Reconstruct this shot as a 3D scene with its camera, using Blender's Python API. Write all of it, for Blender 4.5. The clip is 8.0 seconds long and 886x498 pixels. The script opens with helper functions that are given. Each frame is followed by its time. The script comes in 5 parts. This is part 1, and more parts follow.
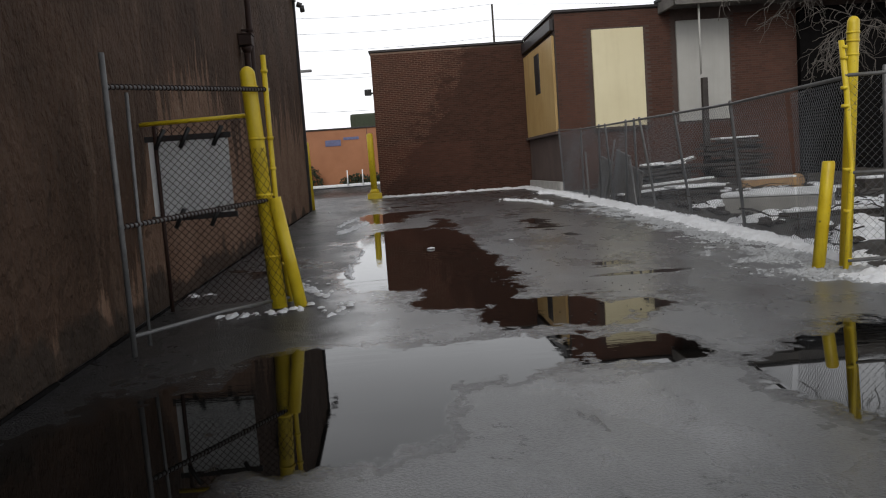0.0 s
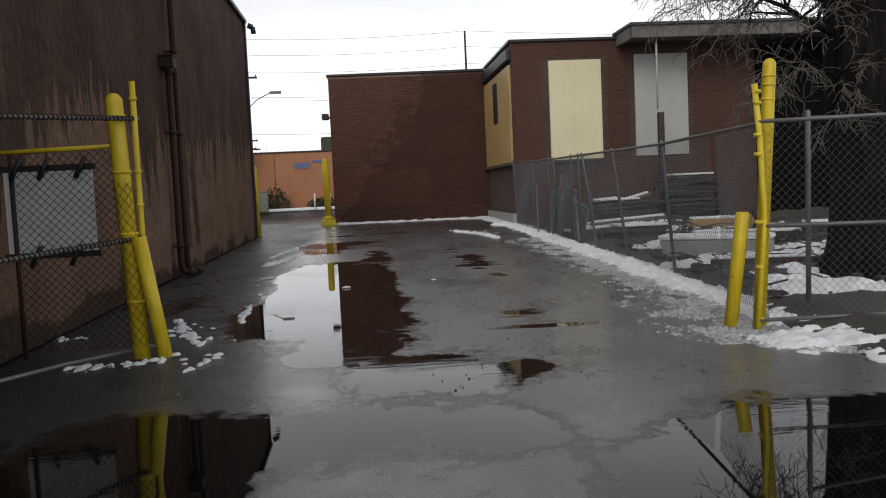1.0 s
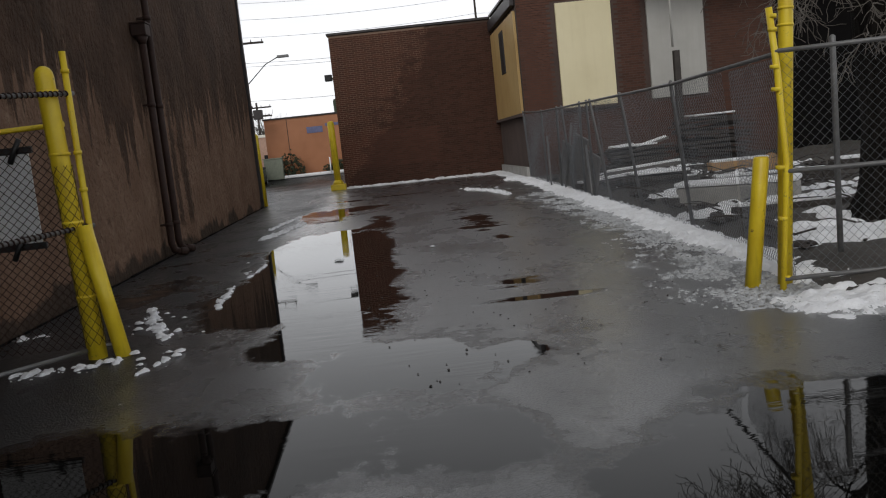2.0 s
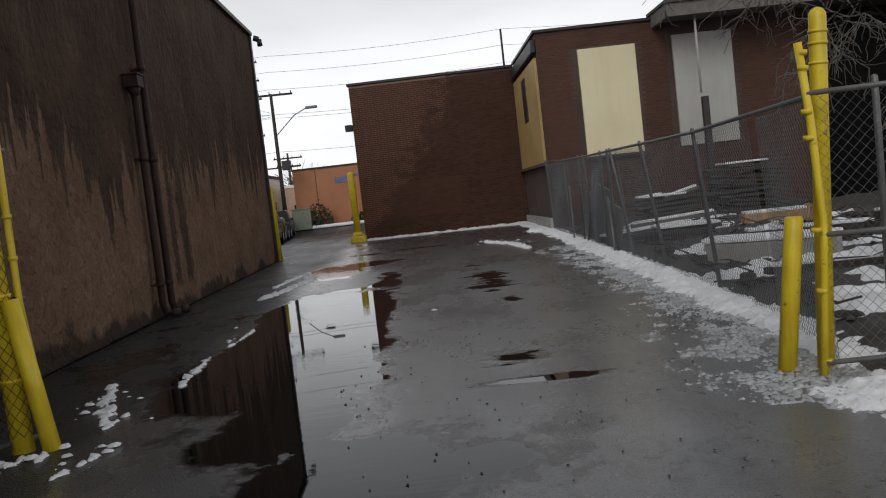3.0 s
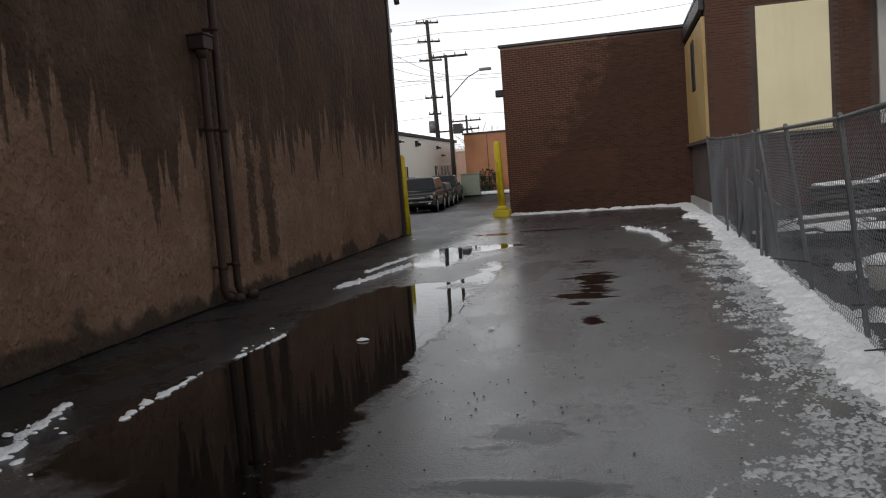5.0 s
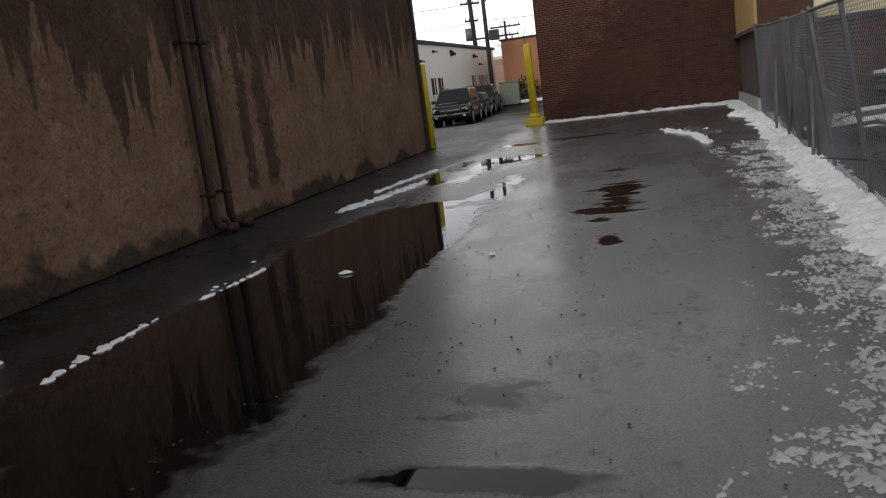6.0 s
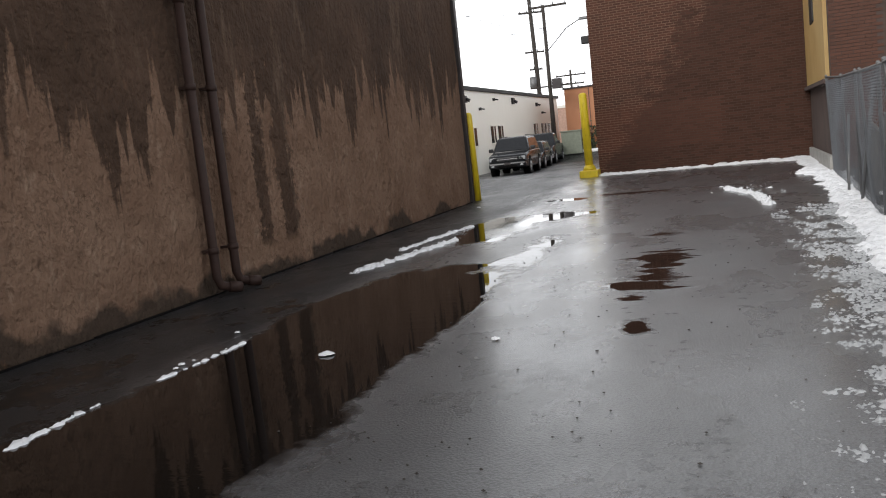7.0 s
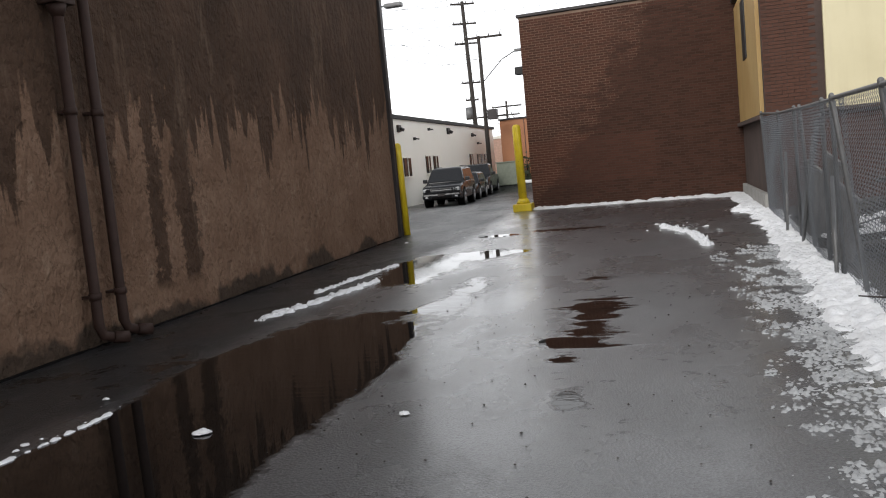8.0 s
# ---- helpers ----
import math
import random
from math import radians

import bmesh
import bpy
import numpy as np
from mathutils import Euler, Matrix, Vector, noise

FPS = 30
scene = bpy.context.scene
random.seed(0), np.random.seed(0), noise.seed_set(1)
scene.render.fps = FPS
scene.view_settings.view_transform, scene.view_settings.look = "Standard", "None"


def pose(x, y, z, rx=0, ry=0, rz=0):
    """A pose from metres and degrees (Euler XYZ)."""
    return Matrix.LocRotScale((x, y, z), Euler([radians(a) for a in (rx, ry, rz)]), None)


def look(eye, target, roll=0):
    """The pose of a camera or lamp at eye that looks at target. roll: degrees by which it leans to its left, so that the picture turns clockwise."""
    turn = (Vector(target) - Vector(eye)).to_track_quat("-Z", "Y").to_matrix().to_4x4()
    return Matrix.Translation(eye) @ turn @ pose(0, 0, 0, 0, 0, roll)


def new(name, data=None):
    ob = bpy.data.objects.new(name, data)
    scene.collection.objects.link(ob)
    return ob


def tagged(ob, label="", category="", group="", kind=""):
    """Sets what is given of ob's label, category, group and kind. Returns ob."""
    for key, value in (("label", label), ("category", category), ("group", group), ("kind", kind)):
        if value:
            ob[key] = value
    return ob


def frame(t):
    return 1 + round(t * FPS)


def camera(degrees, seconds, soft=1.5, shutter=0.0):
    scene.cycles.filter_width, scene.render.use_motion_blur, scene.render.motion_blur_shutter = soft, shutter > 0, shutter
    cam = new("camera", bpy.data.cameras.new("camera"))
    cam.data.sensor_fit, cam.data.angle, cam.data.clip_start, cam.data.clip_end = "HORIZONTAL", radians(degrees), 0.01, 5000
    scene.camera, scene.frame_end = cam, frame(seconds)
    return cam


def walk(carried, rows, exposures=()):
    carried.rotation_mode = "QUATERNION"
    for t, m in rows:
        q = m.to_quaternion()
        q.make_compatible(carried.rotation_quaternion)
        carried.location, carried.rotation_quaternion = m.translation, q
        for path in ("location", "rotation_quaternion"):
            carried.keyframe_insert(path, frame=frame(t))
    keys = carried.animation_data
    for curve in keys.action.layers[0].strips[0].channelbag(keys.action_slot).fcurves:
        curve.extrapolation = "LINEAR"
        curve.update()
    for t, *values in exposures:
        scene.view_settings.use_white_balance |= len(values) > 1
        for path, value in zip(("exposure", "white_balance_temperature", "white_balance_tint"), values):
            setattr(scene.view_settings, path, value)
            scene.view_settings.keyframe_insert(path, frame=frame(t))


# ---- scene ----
cam = camera(56.0, 8.0, soft=1.1)
PATH = [
    (0, (-1.223, -0.743, 1.264), (-1.103, 1.244, 1.068), -4.1),
    (0.5, (-0.609, -0.463, 1.346), (-0.466, 1.528, 1.209), -2.4),
    (1, (-0.291, -0.129, 1.383), (-0.118, 1.859, 1.24), -2.6),
    (1.2, (-0.183, 0.047, 1.406), (-0.011, 2.033, 1.24), -3.2),
    (2.3, (0.293, 0.976, 1.405), (0.382, 2.958, 1.155), -6.5),
    (2.5, (0.394, 1.212, 1.41), (0.479, 3.204, 1.253), -6.1),
    (3, (0.633, 1.606, 1.449), (0.664, 3.602, 1.327), -6.5),
    (3.5, (0.973, 2.066, 1.423), (0.891, 4.057, 1.262), -7.1),
    (4, (1.322, 2.665, 1.417), (1.094, 4.642, 1.218), -7.6),
    (4.5, (1.57, 3.421, 1.598), (1.216, 5.382, 1.427), -5.3),
    (4.7, (1.751, 3.48, 1.638), (1.345, 5.431, 1.471), -4.3),
    (5.8, (2.161, 4.701, 1.513), (1.667, 6.62, 1.241), -6.1),
    (6, (2.218, 4.892, 1.497), (1.666, 6.78, 1.136), -7.3),
    (6.5, (2.325, 5.469, 1.499), (1.637, 7.304, 1.101), -8.3),
    (7, (2.435, 6.064, 1.524), (1.743, 7.925, 1.287), -6.2),
    (7.5, (2.416, 6.627, 1.55), (1.809, 8.529, 1.443), -4.0),
    (8, (2.351, 7.029, 1.58), (1.805, 8.945, 1.395), -5.4),
]
walk(cam, [(t, look(eye, target, roll)) for t, eye, target, roll in PATH],
     exposures=[(0, -0.25), (1.2, -0.33), (2.5, -0.5), (3.0, -0.52), (3.5, -0.6), (4, -0.57), (4.5, -0.42), (5.8, -0.36), (6, -0.34), (6.5, -0.16), (7, 0.5), (7.5, 0.68), (8, 0.36)])

# ---- light ----
SUN_EL, SUN_AZ = radians(31), radians(200)
world = bpy.data.worlds.new("overcast_sky")
scene.world = world
world.use_nodes = True
wn, wl = world.node_tree.nodes, world.node_tree.links
wn.clear()
w_out = wn.new("ShaderNodeOutputWorld")
w_bg = wn.new("ShaderNodeBackground")
w_sky = wn.new("ShaderNodeTexSky")
w_sky.sky_type = "NISHITA"
w_sky.sun_disc = False
w_sky.sun_elevation, w_sky.sun_rotation = SUN_EL, SUN_AZ
w_hsv = wn.new("ShaderNodeHueSaturation")
w_hsv.inputs["Saturation"].default_value = 0.12
w_hsv.inputs["Value"].default_value = 0.02
w_co = wn.new("ShaderNodeTexCoord")
w_sep = wn.new("ShaderNodeSeparateXYZ")
w_ramp = wn.new("ShaderNodeValToRGB")
w_ramp.color_ramp.elements[0].position = 0.0
w_ramp.color_ramp.elements[0].color = (1.5, 1.51, 1.54, 1)
w_ramp.color_ramp.elements[1].position = 1.0
w_ramp.color_ramp.elements[1].color = (0.33, 0.34, 0.365, 1)
for w_pos, w_val in ((0.15, 1.3), (0.27, 0.9), (0.42, 0.74)):
    w_ramp.color_ramp.elements.new(w_pos).color = (w_val, w_val * 1.015, w_val * 1.05, 1)
w_noise = wn.new("ShaderNodeTexNoise")
w_noise.inputs["Scale"].default_value = 2.6
w_noise.inputs["Detail"].default_value = 4
w_map = wn.new("ShaderNodeMapping")
w_map.inputs["Scale"].default_value = (1, 1, 3.5)
w_cl = wn.new("ShaderNodeMapRange")
w_cl.inputs["From Min"].default_value, w_cl.inputs["From Max"].default_value = 0.3, 0.7
w_cl.inputs["To Min"].default_value, w_cl.inputs["To Max"].default_value = 0.86, 1.08
w_mul = wn.new("ShaderNodeVectorMath")
w_mul.operation = "SCALE"
w_add = wn.new("ShaderNodeVectorMath")
w_add.operation = "ADD"
wl.new(w_co.outputs["Generated"], w_sep.inputs[0])
wl.new(w_sep.outputs["Z"], w_ramp.inputs["Fac"])
wl.new(w_co.outputs["Generated"], w_map.inputs["Vector"])
wl.new(w_map.outputs["Vector"], w_noise.inputs["Vector"])
wl.new(w_noise.outputs["Fac"], w_cl.inputs["Value"])
wl.new(w_ramp.outputs["Color"], w_mul.inputs[0])
wl.new(w_cl.outputs["Result"], w_mul.inputs["Scale"])
wl.new(w_sky.outputs["Color"], w_hsv.inputs["Color"])
wl.new(w_mul.outputs["Vector"], w_add.inputs[0])
wl.new(w_hsv.outputs["Color"], w_add.inputs[1])
wl.new(w_add.outputs["Vector"], w_bg.inputs["Color"])
w_bg.inputs["Strength"].default_value = 1.0
wl.new(w_bg.outputs["Background"], w_out.inputs["Surface"])

sun = new("sun", bpy.data.lights.new("sun", "SUN"))
sun.data.energy, sun.data.angle, sun.data.color = 1.3, radians(30), (1.0, 0.97, 0.93)
sun.matrix_world = look((-9, -25, 16), (0, 0, 0))


# ---- materials ----
class Mat:
    """A node material with short calls."""

    def __init__(self, name, rough=0.6, metal=0.0, spec=0.5):
        self.m = bpy.data.materials.new(name)
        self.m.use_nodes = True
        self.n, self.l = self.m.node_tree.nodes, self.m.node_tree.links
        self.b = self.n["Principled BSDF"]
        self.b.inputs["Roughness"].default_value = rough
        self.b.inputs["Metallic"].default_value = metal
        self.b.inputs["Specular IOR Level"].default_value = spec
        self.pos = self.n.new("ShaderNodeNewGeometry").outputs["Position"]
        self.obj = self.n.new("ShaderNodeTexCoord").outputs["Object"]
        self.rnd = self.n.new("ShaderNodeObjectInfo").outputs["Random"]
        self.isl = self.n.new("ShaderNodeNewGeometry").outputs["Random Per Island"]

    def mapped(self, scale, src=None):
        k = self.n.new("ShaderNodeMapping")
        k.inputs["Scale"].default_value = scale
        self.l.new(src or self.pos, k.inputs["Vector"])
        return k.outputs["Vector"]

    def noise(self, scale=5, detail=4, rough=0.6, vec=None, distortion=0.0):
        k = self.n.new("ShaderNodeTexNoise")
        k.inputs["Scale"].default_value = scale
        k.inputs["Detail"].default_value = detail
        k.inputs["Roughness"].default_value = rough
        k.inputs["Distortion"].default_value = distortion
        self.l.new(vec or self.pos, k.inputs["Vector"])
        return k.outputs["Fac"]

    def voronoi(self, scale=5, vec=None, out="Distance"):
        k = self.n.new("ShaderNodeTexVoronoi")
        k.inputs["Scale"].default_value = scale
        self.l.new(vec or self.pos, k.inputs["Vector"])
        return k.outputs[out]

    def put(self, sock, v):
        if isinstance(v, (int, float)):
            sock.default_value = v
        elif isinstance(v, tuple):
            sock.default_value = (*v, 1) if len(v) == 3 else v
        else:
            self.l.new(v, sock)

    def range(self, v, a, b, c=0.0, d=1.0):
        k = self.n.new("ShaderNodeMapRange")
        self.l.new(v, k.inputs["Value"])
        for s, x in zip(("From Min", "From Max", "To Min", "To Max"), (a, b, c, d)):
            k.inputs[s].default_value = x
        return k.outputs["Result"]

    def math(self, op, a, b=0.0):
        k = self.n.new("ShaderNodeMath")
        k.operation = op
        self.put(k.inputs[0], a)
        self.put(k.inputs[1], b)
        return k.outputs[0]

    def axis(self, i, src=None):
        k = self.n.new("ShaderNodeSeparateXYZ")
        self.l.new(src or self.pos, k.inputs[0])
        return k.outputs[i]

    def mix(self, f, a, b):
        k = self.n.new("ShaderNodeMix")
        k.data_type = "RGBA"
        self.put(k.inputs[0], f)
        self.put(k.inputs[6], a)
        self.put(k.inputs[7], b)
        return k.outputs[2]

    def bump(self, h, strength=0.3, dist=0.01, prev=None):
        k = self.n.new("ShaderNodeBump")
        self.put(k.inputs["Strength"], strength)
        k.inputs["Distance"].default_value = dist
        self.l.new(h, k.inputs["Height"])
        if prev:
            self.l.new(prev, k.inputs["Normal"])
        return k.outputs["Normal"]

    def attr(self, name):
        k = self.n.new("ShaderNodeAttribute")
        k.attribute_name = name
        return k.outputs["Fac"]

    def end(self, color=None, rough=None, normal=None):
        if color is not None:
            self.put(self.b.inputs["Base Color"], color)
        if rough is not None:
            self.put(self.b.inputs["Roughness"], rough)
        if normal is not None:
            self.l.new(normal, self.b.inputs["Normal"])
        return self.m


def plain(name, color, rough=0.6, metal=0.0, vary=0.25, scale=6.0, bump=0.15, dist=0.004):
    k = Mat(name, rough, metal)
    a = k.noise(scale, 5)
    b = k.noise(scale * 9, 4)
    f = k.math("MULTIPLY_ADD", a, 0.65)
    k.l.new(k.math("MULTIPLY", b, 0.35), f.node.inputs[2])
    dark = tuple(c * (1 - vary) for c in color)
    light = tuple(min(1.0, c * (1 + vary)) for c in color)
    return k.end(k.mix(k.range(f, 0.3, 0.7), dark, light), k.range(b, 0.2, 0.8, rough - 0.08, min(1, rough + 0.08)),
                 k.bump(b, bump, dist))


def wet_asphalt():
    k = Mat("wet_asphalt", 0.4)
    k.b.inputs["IOR"].default_value = 1.36
    depth = k.attr("depth")
    ragged = k.math("ADD", depth, k.range(k.noise(9, 5), 0.3, 0.7, -0.05, 0.05))
    ragged = k.math("ADD", ragged, k.range(k.noise(1.6, 4, vec=k.mapped((1, 0.5, 1))), 0.3, 0.7, -0.05, 0.05))
    shallow = k.range(k.noise(0.75, 4, 0.6, k.mapped((1, 0.8, 1))), 0.3, 0.7, -0.22, 0.16)
    ragged = k.math("ADD", ragged, k.math("MULTIPLY", shallow, k.math("MULTIPLY", k.range(depth, 0.0, 0.08), k.range(depth, 0.24, 0.36, 1.0, 0.0))))
    wet = k.range(ragged, 0.02, 0.16)
    film = k.range(k.noise(0.55, 5, vec=k.mapped((1.3, 0.6, 1))), 0.35, 0.68)
    grit = k.noise(150, 3, 0.7)
    stones = k.voronoi(62)
    patch = k.noise(0.9, 6)
    base = k.mix(k.range(patch, 0.3, 0.7), (0.056, 0.058, 0.062), (0.104, 0.106, 0.111))
    # Strip beside the stucco wall: its shade and dark reflection put into the colour.
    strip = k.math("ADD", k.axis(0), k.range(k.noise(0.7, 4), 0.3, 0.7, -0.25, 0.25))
    past_wall_shade = k.range(strip, -2.0, -1.5)
    base = k.mix(k.range(grit, 0.55, 0.8, 0.0, 0.8), base, (0.15, 0.15, 0.152))
    base = k.mix(k.range(stones, 0.45, 0.75, 0.0, 0.7), base, (0.016, 0.016, 0.017))
    base = k.mix(k.range(k.noise(95, 3, 0.7), 0.62, 0.7, 0.0, 0.7), base, (0.24, 0.24, 0.245))
    base = k.mix(k.range(past_wall_shade, 0, 1, 0.85, 0.0), base, (0.009, 0.0095, 0.0105))
    base = k.mix(wet, base, (0.004, 0.0038, 0.0035))
    dry_r = k.range(film, 0, 1, 0.46, 0.27)
    rough = k.n.new("ShaderNodeMix")
    k.l.new(wet, rough.inputs[0])
    k.l.new(dry_r, rough.inputs[2])
    rough.inputs[3].default_value = 0.015
    gritty = k.range(k.noise(0.8, 5, 0.65, k.mapped((1, 0.7, 1))), 0.4, 0.6, 0.4, 1.0)
    b_s = k.math("MULTIPLY", gritty, k.range(wet, 0, 0.6, 1.0, 0.0))
    n1 = k.bump(stones, b_s, 0.012)
    n2 = k.bump(grit, k.range(wet, 0, 1, 0.9, 0.0), 0.005, n1)
    ripple = k.noise(3.0, 4, vec=k.mapped((0.6, 3.4, 1)))
    n3 = k.bump(ripple, k.range(k.noise(0.5, 3), 0.45, 0.65, 0.0, 0.14), 0.012, n2)
    k.put(k.b.inputs["Coat Weight"], k.math("MULTIPLY", k.range(wet, 0, 1, 1.0, 0.0), k.range(past_wall_shade, 0, 1, 0.15, 1.0)))
    k.put(k.b.inputs["Coat Roughness"], k.range(k.noise(0.7, 5, 0.6, k.mapped((1.2, 0.7, 1))), 0.35, 0.65, 0.36, 0.21))
    k.b.inputs["Coat IOR"].default_value = 1.62
    return k.end(base, rough.outputs[0], n3)


def stucco():
    k = Mat("stained_stucco", 0.8, 0.0, 0.15)
    z, y = k.axis(2), k.axis(1)
    drip = k.noise(1.0, 3, 0.55, k.mapped((1, 1.5, 0.16)), 0.25)
    drip2 = k.noise(1.0, 3, 0.6, k.mapped((1, 5.2, 0.2)), 0.2)
    big = k.noise(0.35, 3)
    edge = k.math("ADD", k.math("MULTIPLY", drip, 3.6), k.math("MULTIPLY", drip2, 2.8))
    edge = k.math("ADD", edge, k.math("MULTIPLY", big, 1.0))
    edge = k.math("ADD", edge, k.range(k.noise(11, 5, 0.7), 0.3, 0.7, -0.12, 0.12))
    edge = k.math("ADD", edge, k.math("MULTIPLY", y, -0.03))
    edge = k.math("ADD", edge, k.range(k.math("ADD", y, k.range(drip2, 0.3, 0.7, -0.6, 0.6)), 6.2, 8.2, 2.6, 0.0))
    height = k.math("ADD", z, k.math("SUBTRACT", edge, 3.3))
    damp = k.range(height, 2.26, 2.4)
    wander = k.math("ADD", y, k.range(k.noise(3.5, 6, 0.75), 0.3, 0.7, -0.16, 0.16))
    for y0, half, top in ((15.75, 0.12, 2.6), (16.35, 0.17, 2.6), (14.95, 0.1, 3.2)):
        run = k.range(k.math("ABSOLUTE", k.math("SUBTRACT", wander, y0)), half, half + 0.05, 1.0, 0.0)
        damp = k.math("MAXIMUM", damp, k.math("MULTIPLY", run, k.range(z, 0.45 if y0 > 15 else 1.4, 0.6 if y0 > 15 else 1.9)))
    foot = k.math("ADD", z, k.math("MULTIPLY", k.noise(1.1, 4), -1.3))
    low = k.range(foot, -0.42, -0.3, 1.0, 0.0)
    trowel = k.noise(7, 5, 0.6, k.mapped((1, 1, 0.75)), 0.1)
    fine = k.noise(55, 4)
    tan = k.mix(k.range(k.noise(1.3, 6), 0.3, 0.7), (0.14, 0.083, 0.055), (0.215, 0.137, 0.095))
    # Shade in the trowel hollows is painted into the tan.
    tan = k.mix(k.range(trowel, 0.32, 0.42, 0.4, 0.0), tan, (0.085, 0.049, 0.031))
    tan = k.mix(k.range(k.noise(3.2, 6, 0.75, k.mapped((1, 1.4, 0.8))), 0.56, 0.7, 0.0, 0.6), tan, (0.29, 0.205, 0.15))
    brown = k.mix(k.range(k.noise(0.9, 6), 0.3, 0.7), (0.043, 0.026, 0.017), (0.088, 0.053, 0.036))
    pale = k.range(k.noise(1.0, 6, 0.75, k.mapped((1, 3.0, 0.5)), 0.4), 0.55, 0.66, 0.0, 0.7)
    brown = k.mix(pale, brown, (0.135, 0.092, 0.066))
    col = k.mix(damp, tan, brown)
    col = k.mix(k.math("MULTIPLY", low, 0.85), col, (0.035, 0.027, 0.021))
    rust = k.range(k.noise(2.3, 5, 0.7, k.mapped((1, 1.6, 0.9))), 0.66, 0.74, 0.0, 0.35)
    col = k.mix(rust, col, (0.19, 0.095, 0.055))
    lap = k.noise(9, 3, 0.55, k.mapped((1, 1, 0.8)))
    # Thin dark crescents paint the small shadows at the plaster laps.
    lap_shade = k.math("MULTIPLY", k.range(lap, 0.43, 0.47), k.range(lap, 0.475, 0.49, 1.0, 0.0))
    lap_shade = k.math("MULTIPLY", lap_shade, k.range(k.noise(2.6, 4), 0.45, 0.6, 0.0, 0.4))
    col = k.mix(lap_shade, col, (0.03, 0.018, 0.012))
    n1 = k.bump(lap, 1.0, 0.07, k.bump(trowel, 1.0, 0.07))
    n2 = k.bump(fine, 0.4, 0.006, n1)
    return k.end(col, k.range(damp, 0, 1, 0.95, 0.85), n2)


def brick_mat(name, a, b, soot, stain=None):
    k = Mat(name, 0.85, 0.0, 0.15)
    v = k.isl
    r = k.math("ADD", k.math("MULTIPLY", v, 0.6), k.math("MULTIPLY", k.rnd, 0.4))
    col = k.mix(r, a, b)
    col = k.mix(k.range(k.noise(0.7, 4), 0.3, 0.7, 0.0, 0.35), col, soot)
    col = k.mix(k.range(k.noise(40, 4), 0.5, 0.8, 0, 0.35), col, soot)
    if stain:
        edge = k.math("SUBTRACT", k.math("MULTIPLY", k.axis(2), 0.64), k.axis(0))
        edge = k.math("ADD", edge, k.range(k.noise(1.6, 6, 0.7, k.mapped((1, 1, 1.6))), 0.25, 0.75, -1.1, 1.1))
        old = k.range(edge, 1.35, 1.9, 1.0, 0.0)
        col = k.mix(k.math("MULTIPLY", old, 0.76), col, k.mix(r, stain[0], stain[1]))
    return k.end(col, 0.85, k.bump(k.noise(60, 4), 0.4, 0.005))


def snow_mat(name, clean, dirty):
    k = Mat(name, 0.7)
    d = k.noise(3.5, 6, 0.7)
    f = k.noise(45, 4)
    col = k.mix(k.range(d, 0.4, 0.75, 0, 0.6), clean, dirty)
    col = k.mix(k.range(f, 0.62, 0.75, 0, 0.5), col, (0.3, 0.29, 0.28))
    k.b.inputs["Subsurface Weight"].default_value = 0.0
    return k.end(col, 0.65, k.bump(k.noise(28, 5), 0.6, 0.02))


def yellow_mat():
    k = Mat("worn_yellow_paint", 0.45)
    d = k.noise(4, 6)
    chip = k.range(k.noise(16, 6, 0.75), 0.62, 0.67)
    streak = k.noise(1, 4, 0.6, k.mapped((18, 18, 1.5)))
    col = k.mix(k.range(d, 0.3, 0.7), (0.62, 0.44, 0.012), (0.78, 0.60, 0.03))
    col = k.mix(k.range(streak, 0.52, 0.72, 0, 0.45), col, (0.42, 0.29, 0.02))
    col = k.mix(k.math("MULTIPLY", chip, 0.8), col, (0.09, 0.06, 0.04))
    return k.end(col, 0.42, k.bump(k.noise(30, 4), 0.2, 0.004))


def panel_mat(name, a, b, drip, amount=0.22):
    k = Mat(name, 0.55)
    col = k.mix(k.range(k.noise(0.8, 5), 0.3, 0.7), a, b)
    col = k.mix(k.range(k.noise(1, 5, 0.6, k.mapped((6, 6, 0.35))), 0.5, 0.8, 0, amount), col, drip)
    return k.end(col, 0.5, k.bump(k.noise(12, 5), 0.15, 0.006))


def soil_mat():
    k = Mat("trodden_yard_soil", 0.9)
    d = k.noise(1.1, 6)
    col = k.mix(k.range(d, 0.3, 0.7), (0.035, 0.03, 0.026), (0.08, 0.07, 0.06))
    col = k.mix(k.range(k.noise(11, 5), 0.55, 0.8), col, (0.11, 0.095, 0.075))
    return k.end(col, 0.8, k.bump(k.noise(14, 6), 0.8, 0.05))


def bark_mat():
    k = Mat("dark_bark", 0.9, 0.0, 0.08)
    f = k.noise(1, 6, 0.7, k.mapped((14, 14, 2.2)))
    col = k.mix(k.range(f, 0.35, 0.7), (0.006, 0.005, 0.0045), (0.028, 0.024, 0.021))
    return k.end(col, 0.9, k.bump(f, 1.0, 0.06))


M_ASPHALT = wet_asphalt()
M_STUCCO = stucco()
M_BRICK = brick_mat("dark_red_brick", (0.075, 0.038, 0.027), (0.13, 0.06, 0.042), (0.05, 0.033, 0.026))
M_BRICK_STAINED = brick_mat("stained_red_brick", (0.062, 0.027, 0.018), (0.125, 0.048, 0.031), (0.055, 0.034, 0.026), ((0.042, 0.021, 0.015), (0.088, 0.042, 0.03)))
M_MORTAR = brick_mat("pale_stained_mortar", (0.25, 0.175, 0.13), (0.25, 0.175, 0.13), (0.08, 0.048, 0.036), ((0.026, 0.018, 0.015), (0.032, 0.021, 0.017)))
